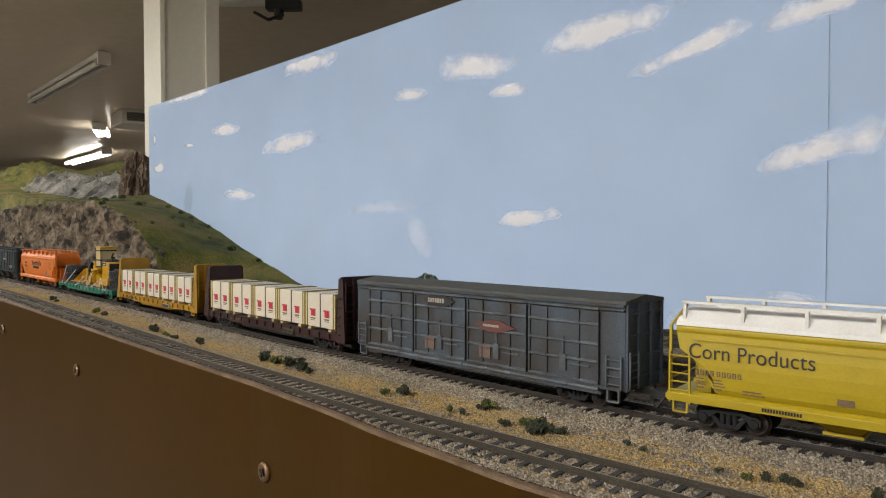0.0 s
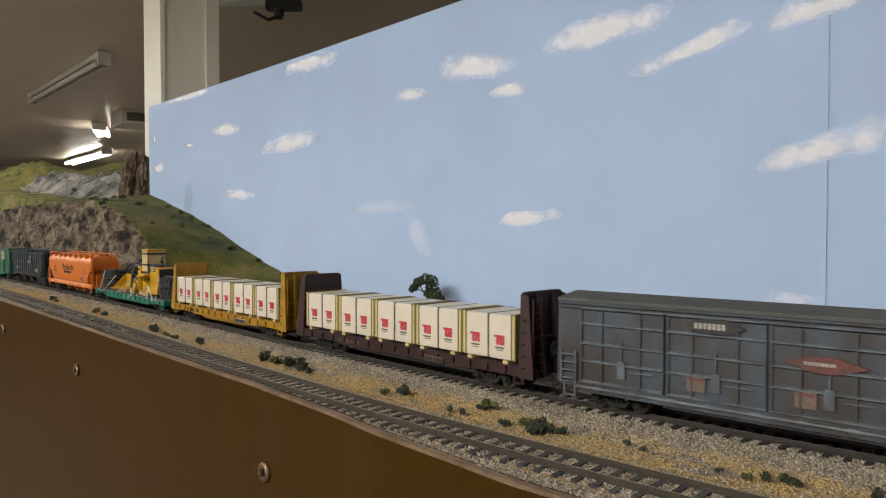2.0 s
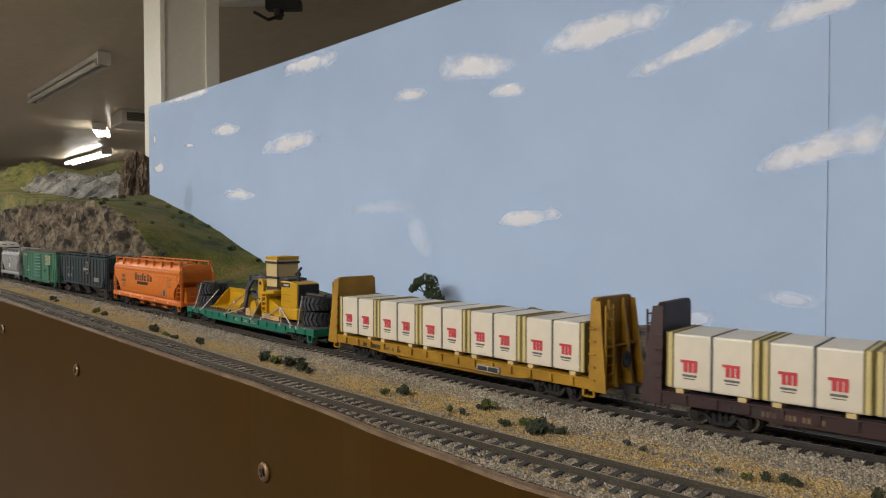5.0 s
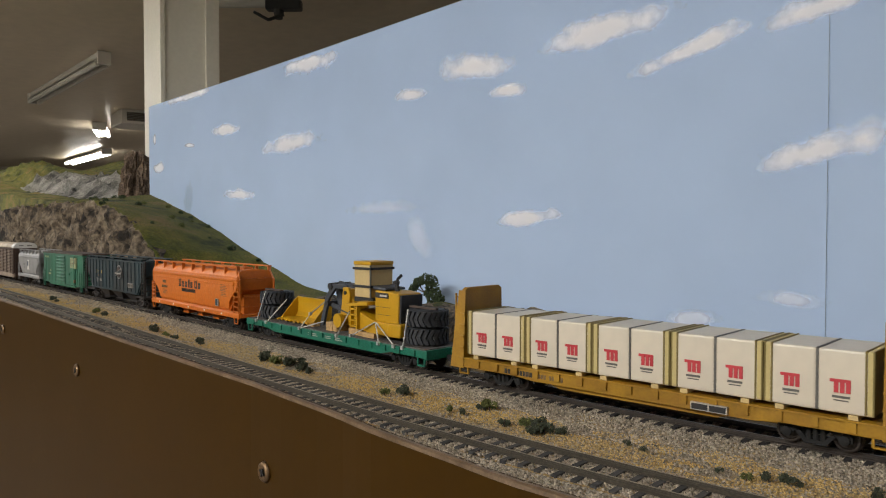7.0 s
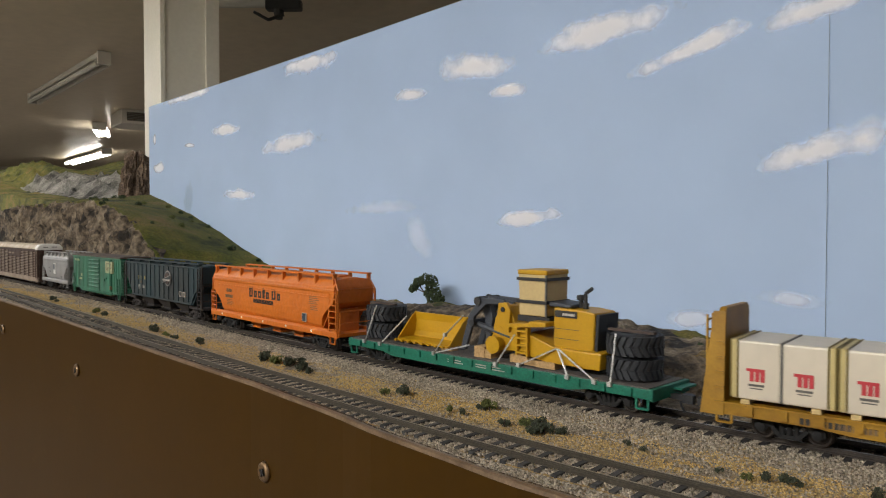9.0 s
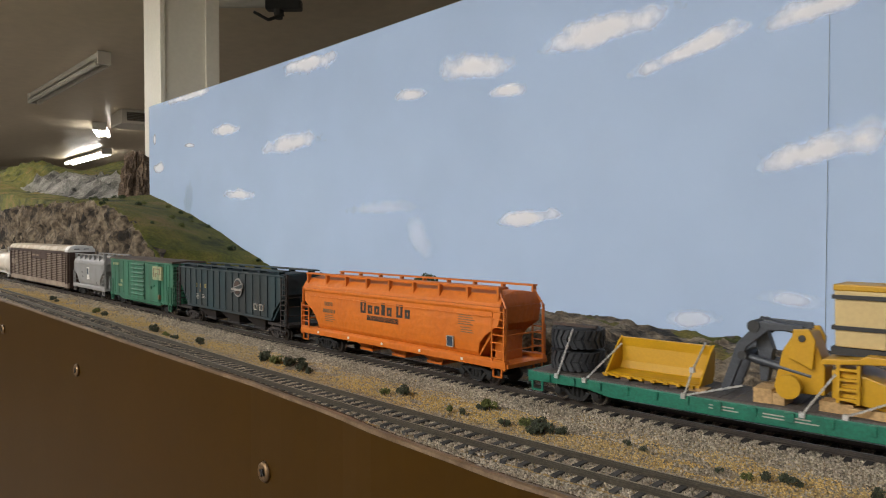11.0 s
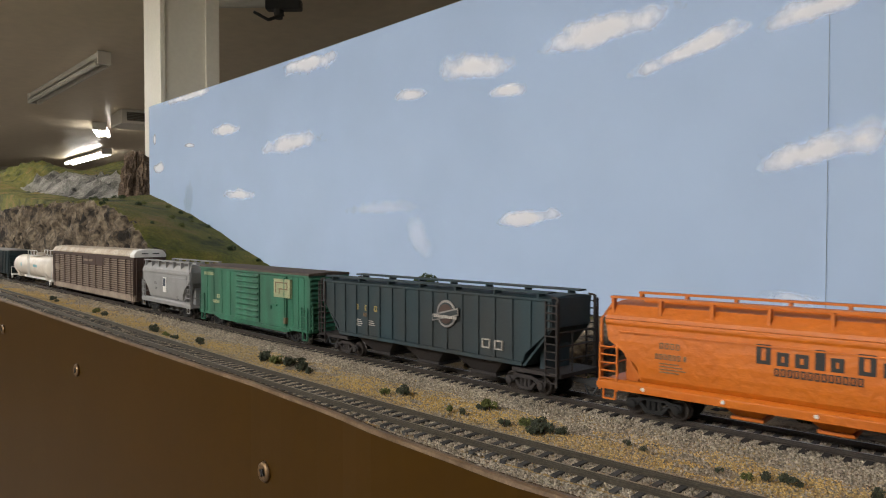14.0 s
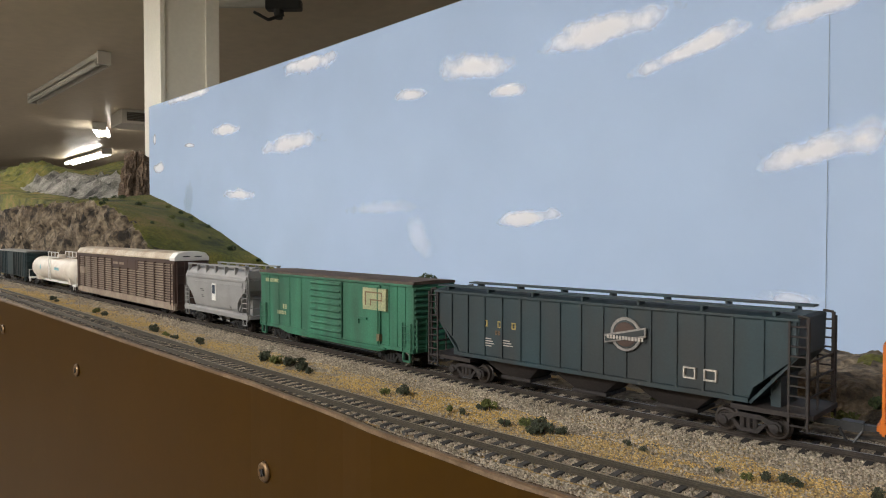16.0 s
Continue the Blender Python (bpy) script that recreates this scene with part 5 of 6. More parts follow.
def green_boxcar():
    zt = 0.0535
    car, h, mid = boxcar_shell("green_boxcar", "weathered mint green boxcar with sliding doors and rusty roof", -1.802 * K, -1.6045 * K, GREEN, RUSTROOF, zt)
    for s in (-1, 1):
        end_corrugation(car, h * s, s, 0.013, zt - 0.002, 11, GREEN)
        part("side_sill", B().prism([(-h, 0.0108), (-h + 0.030, 0.0108), (-h + 0.042, 0.0082), (h - 0.034, 0.0082), (h - 0.022, 0.0108), (h, 0.0108), (h, 0.0130), (-h, 0.0130)], s * 0.0164, s * 0.0174), GREEN, car)
        part("top_rail", B().box(-h, h, s * 0.0164, s * 0.0176, zt - 0.0024, zt - 0.0010), GREEN, car)
    # corrugated sliding door
    d0, d1 = -0.0185, 0.0201
    door = part("sliding_door", B().box(d0, d1, -0.0184, -0.0166, 0.0118, zt - 0.0030), GREEN, car, "ribbed green sliding door", bevel=0.0003)
    for k in range(8):
        z = 0.0150 + k * 0.0046
        part("door_rib", B().prism([(-0.0184, z), (-0.0196, z + 0.0009), (-0.0196, z + 0.0014), (-0.0184, z + 0.0023)], d0 + 0.001, d1 - 0.001, "x"), GREEN, door)
    plug = part("plug_door", B().box(0.0215, 0.0620, -0.0180, -0.0166, 0.0118, zt - 0.0030), GREEN, car, "flat green plug door", bevel=0.0003)
    part("lock_rod", B().rod((0.0605, -0.0184, 0.0130), (0.0605, -0.0184, zt - 0.004), 0.0005, 6), GREEN, plug)
    part("handle", B().box(0.0390, 0.0490, -0.0190, -0.0180, 0.0275, 0.0288).box(0.0390, 0.0404, -0.0190, -0.0180, 0.0245, 0.0275), GREEN, plug)
    part("door_rail", B().box(-0.030, 0.0680, -0.0188, -0.0166, 0.0102, 0.0114), GREEN, car)
    for x in (-0.080, -0.066, -0.050, -0.034, 0.070, 0.078, 0.086):
        part("panel_seam", B().box(x - 0.0003, x + 0.0003, -0.0169, -0.0164, 0.0132, zt - 0.0026), GREEN, car)
    logo = part("emblem_panel", B().box(0.0448, 0.0690, -0.0186, -0.0166, 0.0345, 0.0485), PALEYELLOW, car, "faded pale yellow emblem panel")
    q = B()
    for x0, x1, z0, z1 in ((0.0475, 0.0484, 0.0372, 0.0462), (0.0484, 0.0655, 0.0453, 0.0462), (0.0646, 0.0655, 0.0405, 0.0453), (0.0530, 0.0646, 0.0405, 0.0414), (0.0530, 0.0539, 0.0372, 0.0405)):
        q.box(x0, x1, -0.0188, -0.0180, z0, z1)
    part("emblem_line", q, DIMINK, logo)
    bars(car, -0.0860, 0.0455, 0.0028, [0.55] * 12, PALEYELLOW, y=-0.0167, gap=0.12)
    bars(car, -0.0600, 0.0260, 0.0036, [0.7, 0.7], PALEYELLOW, y=-0.0167)
    bars(car, -0.0680, 0.0215, 0.0028, [0.6] * 6, PALEYELLOW, y=-0.0167)
    part("placard", B().box(0.0600, 0.0628, -0.0190, -0.0166, 0.0150, 0.0195), DIMINK, car)
    steps_and_ladders(car, h, GREEN, 0.0290, 0.0290)
    running_gear(car, h, inset=0.027, bright=True)


def slate_boxcar():
    zt = 0.0522
    car, h, mid = boxcar_shell("grey_boxcar", "weathered slate grey all-door boxcar with ribbed doors", -0.3600 * K, -0.1500 * K, SLATE, SLATEROOF, zt, 0.0030)
    n = 4
    x0, x1 = -h + 0.0115, h - 0.0130
    for s in (-1, 1):
        part("side_sill", B().box(-h + 0.012, h - 0.012, s * 0.0160, s * 0.0182, 0.0078, 0.0092).box(-h + 0.002, h - 0.002, s * 0.0164, s * 0.0176, 0.0105, 0.0122), SLATE, car)
        part("top_rail", B().box(-h, h, s * 0.0164, s * 0.0180, zt - 0.0040, zt - 0.0032).box(-h, h, s * 0.0164, s * 0.0178, zt - 0.0022, zt - 0.0012), SLATE, car)
        for k in range(n):
            a, b = x0 + (x1 - x0) * k / n + 0.0008, x0 + (x1 - x0) * (k + 1) / n - 0.0008
            door = part("door", B().box(a, b, s * 0.0164, s * 0.0172, 0.0120, zt - 0.0050), SLATE, car, "ribbed slate grey door", bevel=0.0002)
            fr = B()
            for z in (0.0125, 0.0225, 0.0310, 0.0405, 0.0480):
                fr.prism([(s * 0.0172, z - 0.0005), (s * 0.0184, z + 0.0001), (s * 0.0184, z + 0.0007), (s * 0.0172, z + 0.0012)], a, b, "x")
            part("horizontal_ribs", fr, SLATERIB, door)
            fv = B()
            for x in (a + 0.0004, a + (b - a) * 0.27, a + (b - a) * 0.73, b - 0.0004):
                fv.box(x - 0.0005, x + 0.0005, s * 0.0172, s * 0.0181, 0.0122, zt - 0.0052)
            part("vertical_ribs", fv, SLATE, door)
            lk = B().box(a + (b - a) * 0.47, a + (b - a) * 0.56, s * 0.0172, s * 0.0184, 0.0165, 0.0245).rod((a + (b - a) * 0.515, s * 0.0178, 0.0245), (a + (b - a) * 0.515, s * 0.0178, 0.0335), 0.0005, 6)
            lk.box(a + (b - a) * 0.60, a + (b - a) * 0.88, s * 0.0174, s * 0.0182, 0.0200, 0.0206)
            part("lock", lk, SLATERIB, door, "pale worn latch box")
        rod = B().rod((-h + 0.010, s * 0.0178, 0.0100), (h - 0.014, s * 0.0178, 0.0100), 0.0008, 6)
        for k in range(10):
            x = -h + 0.02 + k * 0.018
            rod.rod((x, s * 0.0178, 0.0100), (x + 0.004, s * 0.0178, 0.0100), 0.0012, 6)
        part("door_track", rod, SLATERIB, car)
    for s in (-1, 1):
        e = h * s
        for y in (-0.0155, -0.0055, 0.0055, 0.0155):
            part("end_post", B().box(min(e, e + s * 0.0012), max(e, e + s * 0.0012), y - 0.0008, y + 0.0008, 0.0108, zt - 0.001), SLATE, car)
        for z in (0.0165, 0.0265, 0.0365, 0.0465):
            part("end_rib", B().box(min(e, e + s * 0.0009), max(e, e + s * 0.0009), -0.0155, 0.0155, z - 0.0006, z + 0.0006), SLATE, car)
    dd = (x1 - x0) / n
    # faded lozenges and patches
    cx, cz = x0 + dd * 1.5, 0.0448
    part("painted_plate", B().prism([(cx - 0.013, cz), (cx - 0.006, cz + 0.0030), (cx + 0.006, cz + 0.0030), (cx + 0.013, cz), (cx + 0.006, cz - 0.0030), (cx - 0.006, cz - 0.0030)], -0.0184, -0.0171), BLACKINK, car, "dark lozenge plate")
    bars(car, cx - 0.0085, cz - 0.0012, 0.0025, [0.62] * 7, PALEINK, y=-0.0187, gap=0.28)
    cx, cz = x0 + dd * 2.48, 0.0340
    part("painted_lozenge", B().prism([(cx - 0.015, cz), (cx - 0.004, cz + 0.0030), (cx + 0.004, cz + 0.0030), (cx + 0.015, cz), (cx + 0.004, cz - 0.0035), (cx - 0.004, cz - 0.0035)], -0.0184, -0.0171), ORANGEINK, car, "faded red painted lozenge")
    bars(car, cx - 0.0075, cz - 0.0006, 0.0013, [0.8] * 9, PALEINK, y=-0.0187)
    for cx, cz in ((x0 + dd * 1.32, 0.0195), (x0 + dd * 2.32, 0.0195)):
        part("primer_patch", B().box(cx - 0.0040, cx + 0.0040, -0.0180, -0.0170, cz - 0.0035, cz + 0.0035), PATCH, car, "tan primer patch")
        part("patch_mark", B().box(cx - 0.0030, cx + 0.0030, -0.0183, -0.0174, cz + 0.0014, cz + 0.0024), ORANGEINK, car)
    steps_and_ladders(car, h, SLATERIB, 0.0270, 0.0270)
    running_gear(car, h, inset=0.029)


def dark_boxcar():
    zt = 0.0510
    car, h, mid = boxcar_shell("dark_green_boxcar", "dark green boxcar with ribbed sides", -2.815 * K, -2.612 * K, DARKGREEN, GREY, zt)
    for s in (-1, 1):
        for k in range(17):
            x = -h + 0.004 + (2 * h - 0.008) * k / 16
            part("side_post", B().box(x - 0.0008, x + 0.0008, s * 0.0165, s * 0.0176, 0.0115, zt - 0.0015), DARKGREEN, car)
        end_corrugation(car, h * s, s, 0.013, zt - 0.002, 9, DARKGREEN)
    part("sliding_door", B().box(-0.018, 0.018, -0.0185, -0.0166, 0.0118, zt - 0.003), DARKGREEN, car)
    steps_and_ladders(car, h, DARKGREEN, 0.028, 0.048)
    running_gear(car, h)


def auto_rack():
    left, right = -2.331 * K, -1.988 * K
    car, h, mid = car_at("auto_rack_car", "brown auto rack car with tan slatted sides and dirty white roof", "auto rack", left, right)
    part("deck", B().box(-h, h, -0.0160, 0.0160, 0.0070, 0.0110), BROWN, car)
    part("core", B().box(-h + 0.002, h - 0.002, -0.0150, 0.0150, 0.0112, 0.0545), BROWN, car)
    for s in (-1, 1):
        part("side_sill", B().box(-h, h, s * 0.0150, s * 0.0174, 0.0065, 0.0135), SLATMAT, car)
        part("top_rail", B().box(-h, h, s * 0.0150, s * 0.0176, 0.0528, 0.0560), BROWN, car)
        n = 12
        for k in range(n + 1):
            x = -h + 0.001 + (2 * h - 0.002) * k / n
            wd = 0.0040 if k in (0, n) else 0.0008
            part("post", B().box(max(-h, x - wd), min(h, x + wd), s * 0.0150, s * 0.0175, 0.0135, 0.0528), BROWN, car)
        for k in range(n):
            a = -h + 0.001 + (2 * h - 0.002) * k / n + (0.0042 if k == 0 else 0.0013)
            b = -h + 0.001 + (2 * h - 0.002) * (k + 1) / n - (0.0042 if k == n - 1 else 0.0013)
            if s > 0:
                part("slat_panel", B().box(a, b, 0.0152, 0.0166, 0.0140, 0.0525), SLATMAT, car)
                continue
            panel = part("panel_backing", B().box(a, b, -0.0153, -0.0150, 0.0140, 0.0525), BROWN, car)
            slat = B().prism([(-0.0154, 0.0), (-0.0170, 0.0002), (-0.0170, 0.0011), (-0.0154, 0.0013)], a, b, "x").mesh("slat", SLATMAT)
            for j in range(15):
                if k in (5, 6, 7) and j > 10:
                    continue
                sl = new("slat", slat)
                sl.parent = panel
                sl.location = (0, 0, 0.0146 + j * 0.00255)
    part("sign_board", B().box(-0.024, 0.060, -0.0172, -0.0155, 0.0430, 0.0526), BROWN, car)
    bars(car, -0.020, 0.0465, 0.0026, [0.8] * 7 + [-1.2] + [0.8] * 6, SLATMAT, y=-0.0175)
    part("pale_placard", B().box(-h + 0.006, -h + 0.030, -0.0174, -0.0160, 0.0300, 0.0380), SLATMAT, car)
    roof = [(-0.0176, 0.0562), (-0.0176, 0.0580), (-0.0140, 0.0625), (-0.0060, 0.0640), (0.0060, 0.0640), (0.0140, 0.0625), (0.0176, 0.0580), (0.0176, 0.0562)]
    for a, b in ((-h - 0.001, -0.056), (-0.0555, 0.0555), (0.056, h - 0.012)):
        part("roof_panel", B().prism(roof, a, b, "x"), AUTOROOF, car, bevel=0.0004)
    part("roof_end", B().prism([(p[0] * 1.01, p[1] + (0.0006 if p[1] > 0.057 else -0.001)) for p in roof], h - 0.0118, h + 0.0015, "x"), WHITE, car, "white end cap", bevel=0.0006)
    for y in (-0.006, 0.006):
        part("vent_slot", B().box(h + 0.0014, h + 0.0020, y - 0.0035, y + 0.0035, 0.0590, 0.0600), BLACK, car)
    for s in (-1, 1):
        part("end_door", B().box(h * s - 0.001, h * s + 0.001, -0.0152, 0.0152, 0.0112, 0.0555), BROWN, car)
    steps_and_ladders(car, h, BROWN, 0.0520, 0.0520)
    running_gear(car, h, inset=0.040)


def tank_car():
    left, right = -2.600 * K, -2.345 * K
    car, h, mid = car_at("tank_car", "cream tank car with blue marks and a top platform", "tank car", left, right)
    r, zc = 0.0168, 0.0285
    L = h - 0.012
    prof = [(-L, 0.002), (-L + 0.001, 0.008), (-L + 0.004, 0.0135), (-L + 0.009, r), (L - 0.009, r), (L - 0.004, 0.0135), (L - 0.001, 0.008), (L, 0.002)]
    part("tank", B().lathe(prof, (0, 0, zc), "x", 32), CREAM, car, smooth=True)
    part("red_band", B().lathe([(-L + 0.010, r + 0.0001), (-L + 0.0102, r + 0.0003), (-L + 0.0112, r + 0.0003), (-L + 0.0114, r + 0.0001)], (0, 0, zc), "x", 32), ORANGEINK, car)
    part("sill", B().box(-h, h, -0.0050, 0.0050, 0.0085, 0.0125), WHITE, car)
    for s in (-1, 1):
        part("saddle", B().prism([(-0.012, 0.0100), (0.012, 0.0100), (0.0155, 0.0200), (-0.0155, 0.0200)], s * (h - 0.040) - 0.006, s * (h - 0.040) + 0.006, "x"), CREAM, car)
        part("end_platform", B().box(min(h * s, h * s - s * 0.014), max(h * s, h * s - s * 0.014), -0.0165, 0.0165, 0.0100, 0.0125), WHITE, car)
        rl = B()
        for y in (-0.016, 0.016):
            rl.rod((h * s - s * 0.001, y, 0.0125), (h * s - s * 0.001, y, 0.0235), 0.0005, 5)
            rl.box(h * s - s * 0.010 - 0.0005, h * s - s * 0.010 + 0.0005, y - 0.0004, y + 0.0004, 0.0050, 0.0105).box(h * s - s * 0.003 - 0.0005, h * s - s * 0.003 + 0.0005, y - 0.0004, y + 0.0004, 0.0050, 0.0105)
        rl.rod((h * s - s * 0.001, -0.016, 0.0235), (h * s - s * 0.001, 0.016, 0.0235), 0.0005, 5)
        part("end_railing", rl, WHITE, car)
    part("dome", B().lathe([(0.0, 0.0065), (0.0045, 0.0065), (0.0060, 0.0045)], (0, 0, zc + r - 0.001), "z", 18), CREAM, car)
    pf = B().box(-0.026, 0.026, -0.0120, -0.0060, 0.0455, 0.0462).box(-0.026, 0.026, 0.0060, 0.0120, 0.0455, 0.0462)
    for x in (-0.026, -0.009, 0.009, 0.026):
        for y in (-0.0118, 0.0118):
            pf.rod((x, y, 0.0460), (x, y, 0.0535), 0.0006, 5)
    pf.rod((-0.026, -0.0118, 0.0535), (0.026, -0.0118, 0.0535), 0.0005, 5).rod((-0.026, 0.0118, 0.0535), (0.026, 0.0118, 0.0535), 0.0005, 5)
    part("top_platform", pf, WHITE, car)
    part("ladder", ladder(B(), (-0.003, -0.0178), (0.006, -0.0178), 0.0120, 0.0455, 8), WHITE, car)
    part("emblem", B().lathe([(0, 0.0035), (-0.0003, 0.0030)], (-0.050, -r - 0.0001, zc + 0.002), "y", 16), CYANINK, car, "small blue mark")
    bars(car, 0.024, zc, 0.0040, [0.6] * 7, CYANINK, y=-r - 0.0003)
    running_gear(car, h, inset=0.030)


def bulkhead_flat(name, label, left, right, paint, group_note):
    car, h, mid = car_at(name, label, "bulkhead flatcar", left, right)
    part("deck", B().box(-h + 0.002, h - 0.002, -0.0155, 0.0155, 0.0125, 0.0142), DECK if paint is MAROON else paint, car)
    for s in (-1, 1):
        sill = part("side_sill", B().prism([(-h + 0.001, 0.0090), (-h + 0.040, 0.0090), (-h + 0.052, 0.0078), (h - 0.052, 0.0078), (h - 0.040, 0.0090), (h - 0.001, 0.0090), (h - 0.001, 0.0142), (-h + 0.001, 0.0142)], s * 0.0156, s * 0.0172), paint, car, bevel=0.0003)
        part("sill_flange", B().box(-h + 0.001, h - 0.001, s * 0.0156, s * 0.0180, 0.0137, 0.0145), paint, sill)
        for k in range(15):
            x = -h + 0.015 + (2 * h - 0.03) * k / 14
            part("stake_pocket", B().box(x - 0.0016, x + 0.0016, s * 0.0172, s * 0.0184, 0.0100, 0.0138), paint, sill)
    part("center_sill", B().box(-h + 0.04, h - 0.04, -0.0045, 0.0045, 0.0050, 0.0124).prism([(-0.055, 0.0100), (0.055, 0.0100), (0.040, 0.0058), (-0.040, 0.0058)], -0.0150, -0.0135), paint if paint is YELLOW else BLACK, car)
    for s in (-1, 1):
        e = h * s
        w0, w1 = 0.0178, 0.0160
        wall = B()
        xi, xo = e - s * 0.0050, e - s * 0.0014
        v = []
        for x, k in ((xi, 0), (xo, 1)):
            v += [(x, -w0, 0.0090), (x, w0, 0.0090), (x - s * 0.0006 * k, w1, 0.0520), (x - s * 0.0006 * k, w1 - 0.0022, 0.0535), (x - s * 0.0006 * k, -w1 + 0.0022, 0.0535), (x - s * 0.0006 * k, -w1, 0.0520)]
        wall.add(v, [(0, 1, 2, 3, 4, 5), (11, 10, 9, 8, 7, 6)] + [(i, (i + 1) % 6, 6 + (i + 1) % 6, 6 + i) for i in range(6)])
        bk = part("bulkhead", wall, paint, car, bevel=0.0003)
        for y0, y1, lean in ((-w0, -w1, 0.0), (w0, w1, 0.0)):
            sg = 1 if y0 > 0 else -1
            fl = B()
            # tapering edge flange, wider towards the deck
            fl.add([(xi, y0, 0.0085), (e + s * 0.0050, y0, 0.0085), (xo + s * 0.0016, y1, 0.0518), (xi, y1, 0.0518),
                    (xi, y0 - sg * 0.0010, 0.0085), (e + s * 0.0050, y0 - sg * 0.0010, 0.0085), (xo + s * 0.0016, y1 - sg * 0.0010, 0.0518), (xi, y1 - sg * 0.0010, 0.0518)],
                   [(0, 1, 2, 3), (7, 6, 5, 4), (0, 4, 5, 1), (1, 5, 6, 2), (2, 6, 7, 3), (3, 7, 4, 0)])
            part("edge_flange", fl, paint, bk, bevel=0.0002)
        po = B()
        for y in (-0.0065, 0.0065):
            po.add([(xo, y - 0.0008, 0.0100), (e + s * 0.0045, y - 0.0008, 0.0100), (xo + s * 0.0012, y - 0.0008, 0.0520), (xo, y - 0.0008, 0.0520), (xo, y + 0.0008, 0.0100), (e + s * 0.0045, y + 0.0008, 0.0100), (xo + s * 0.0012, y + 0.0008, 0.0520), (xo, y + 0.0008, 0.0520)],
                   [(0, 1, 2, 3), (7, 6, 5, 4), (0, 4, 5, 1), (1, 5, 6, 2), (2, 6, 7, 3), (3, 7, 4, 0)])
        po.box(min(xo, e + s * 0.002), max(xo, e + s * 0.002), -0.0165, 0.0165, 0.0290, 0.0300)
        part("stiffener", po, paint, bk)
        part("ladder", ladder(B(), (e + s * 0.0030, -0.0150), (e + s * 0.0030, -0.0085), 0.0100, 0.0500, 9), paint, bk)
        sd = B()
        for k in range(5):
            z = 0.0135 + k * 0.0062
            sd.box(min(xi, xo), max(xi, xo), -0.0186 + (z - 0.0085) * 0.04, -0.0176 + (z - 0.0085) * 0.04, z, z + 0.0009)
        part("grab_iron", sd, paint, bk)
        wheel = B().lathe([(0, 0.0042), (s * 0.0006, 0.0042), (s * 0.0008, 0.0034), (s * 0.0004, 0.0012)], (e + s * 0.0036, 0.0022, 0.0225), "x", 16)
        part("brake_wheel", wheel, BLACK, bk)
        part("end_sill", B().box(min(e, e - s * 0.004), max(e, e - s * 0.004), -0.0170, 0.0170, 0.0085, 0.0125), paint, car)
        for y in (-1, 1):
            st = B().box(e - s * 0.0080 - 0.0005, e - s * 0.0080 + 0.0005, y * 0.0166, y * 0.0176, 0.0058, 0.0092).box(e - s * 0.0020 - 0.0005, e - s * 0.0020 + 0.0005, y * 0.0166, y * 0.0176, 0.0058, 0.0092)
            st.box(min(e - s * 0.0080, e - s * 0.0020), max(e - s * 0.0080, e - s * 0.0020), y * 0.0160, y * 0.0176, 0.0054, 0.0061)
            part("step", st, paint, car)
    part("data_panel", B().box(0.030, 0.046, -0.0189, -0.0170, 0.0086, 0.0118), PALEINK if paint is YELLOW else DIMINK, car)
    part("data_panel_inner", B().box(0.0306, 0.0376, -0.0191, -0.0172, 0.0090, 0.0114).box(0.0384, 0.0454, -0.0191, -0.0172, 0.0090, 0.0114), BLACK, car)
    ink = DIMINK
    bars(car, -0.060, 0.0098, 0.0022, [0.6] * 8 + [-0.6] + [0.6] * 5, ink, y=-0.0175)
    bars(car, -h + 0.034, 0.0098, 0.0024, [0.7, 0.7, -0.5] + [0.7] * 6, BLACKINK, y=-0.0175)
    running_gear(car, h, inset=0.029, bright=paint is MAROON)
    # the load: five wrapped packs of two bundles each, on bearers
    pitch = 0.0200
    for k in range(10):
        bx = pitch * (k - 4.5) - 0.0004
        bundle(mid, bx, pitch, k)
    for k in range(10):
        bx = pitch * (k - 5 + (0.62 if k % 2 else 0.30))
        t = new("bearer", B().box(-0.0017, 0.0017, -0.0168, 0.0168, 0.0, 0.0020).mesh("bearer", CRATE))
        tagged(t, "pale wooden bearer under the wrapped lumber " + group_note, "timber", "bearers " + group_note)
        moves(t, mid, pose(bx, 0, 0.0143))
    return car


BUNDLES = {}


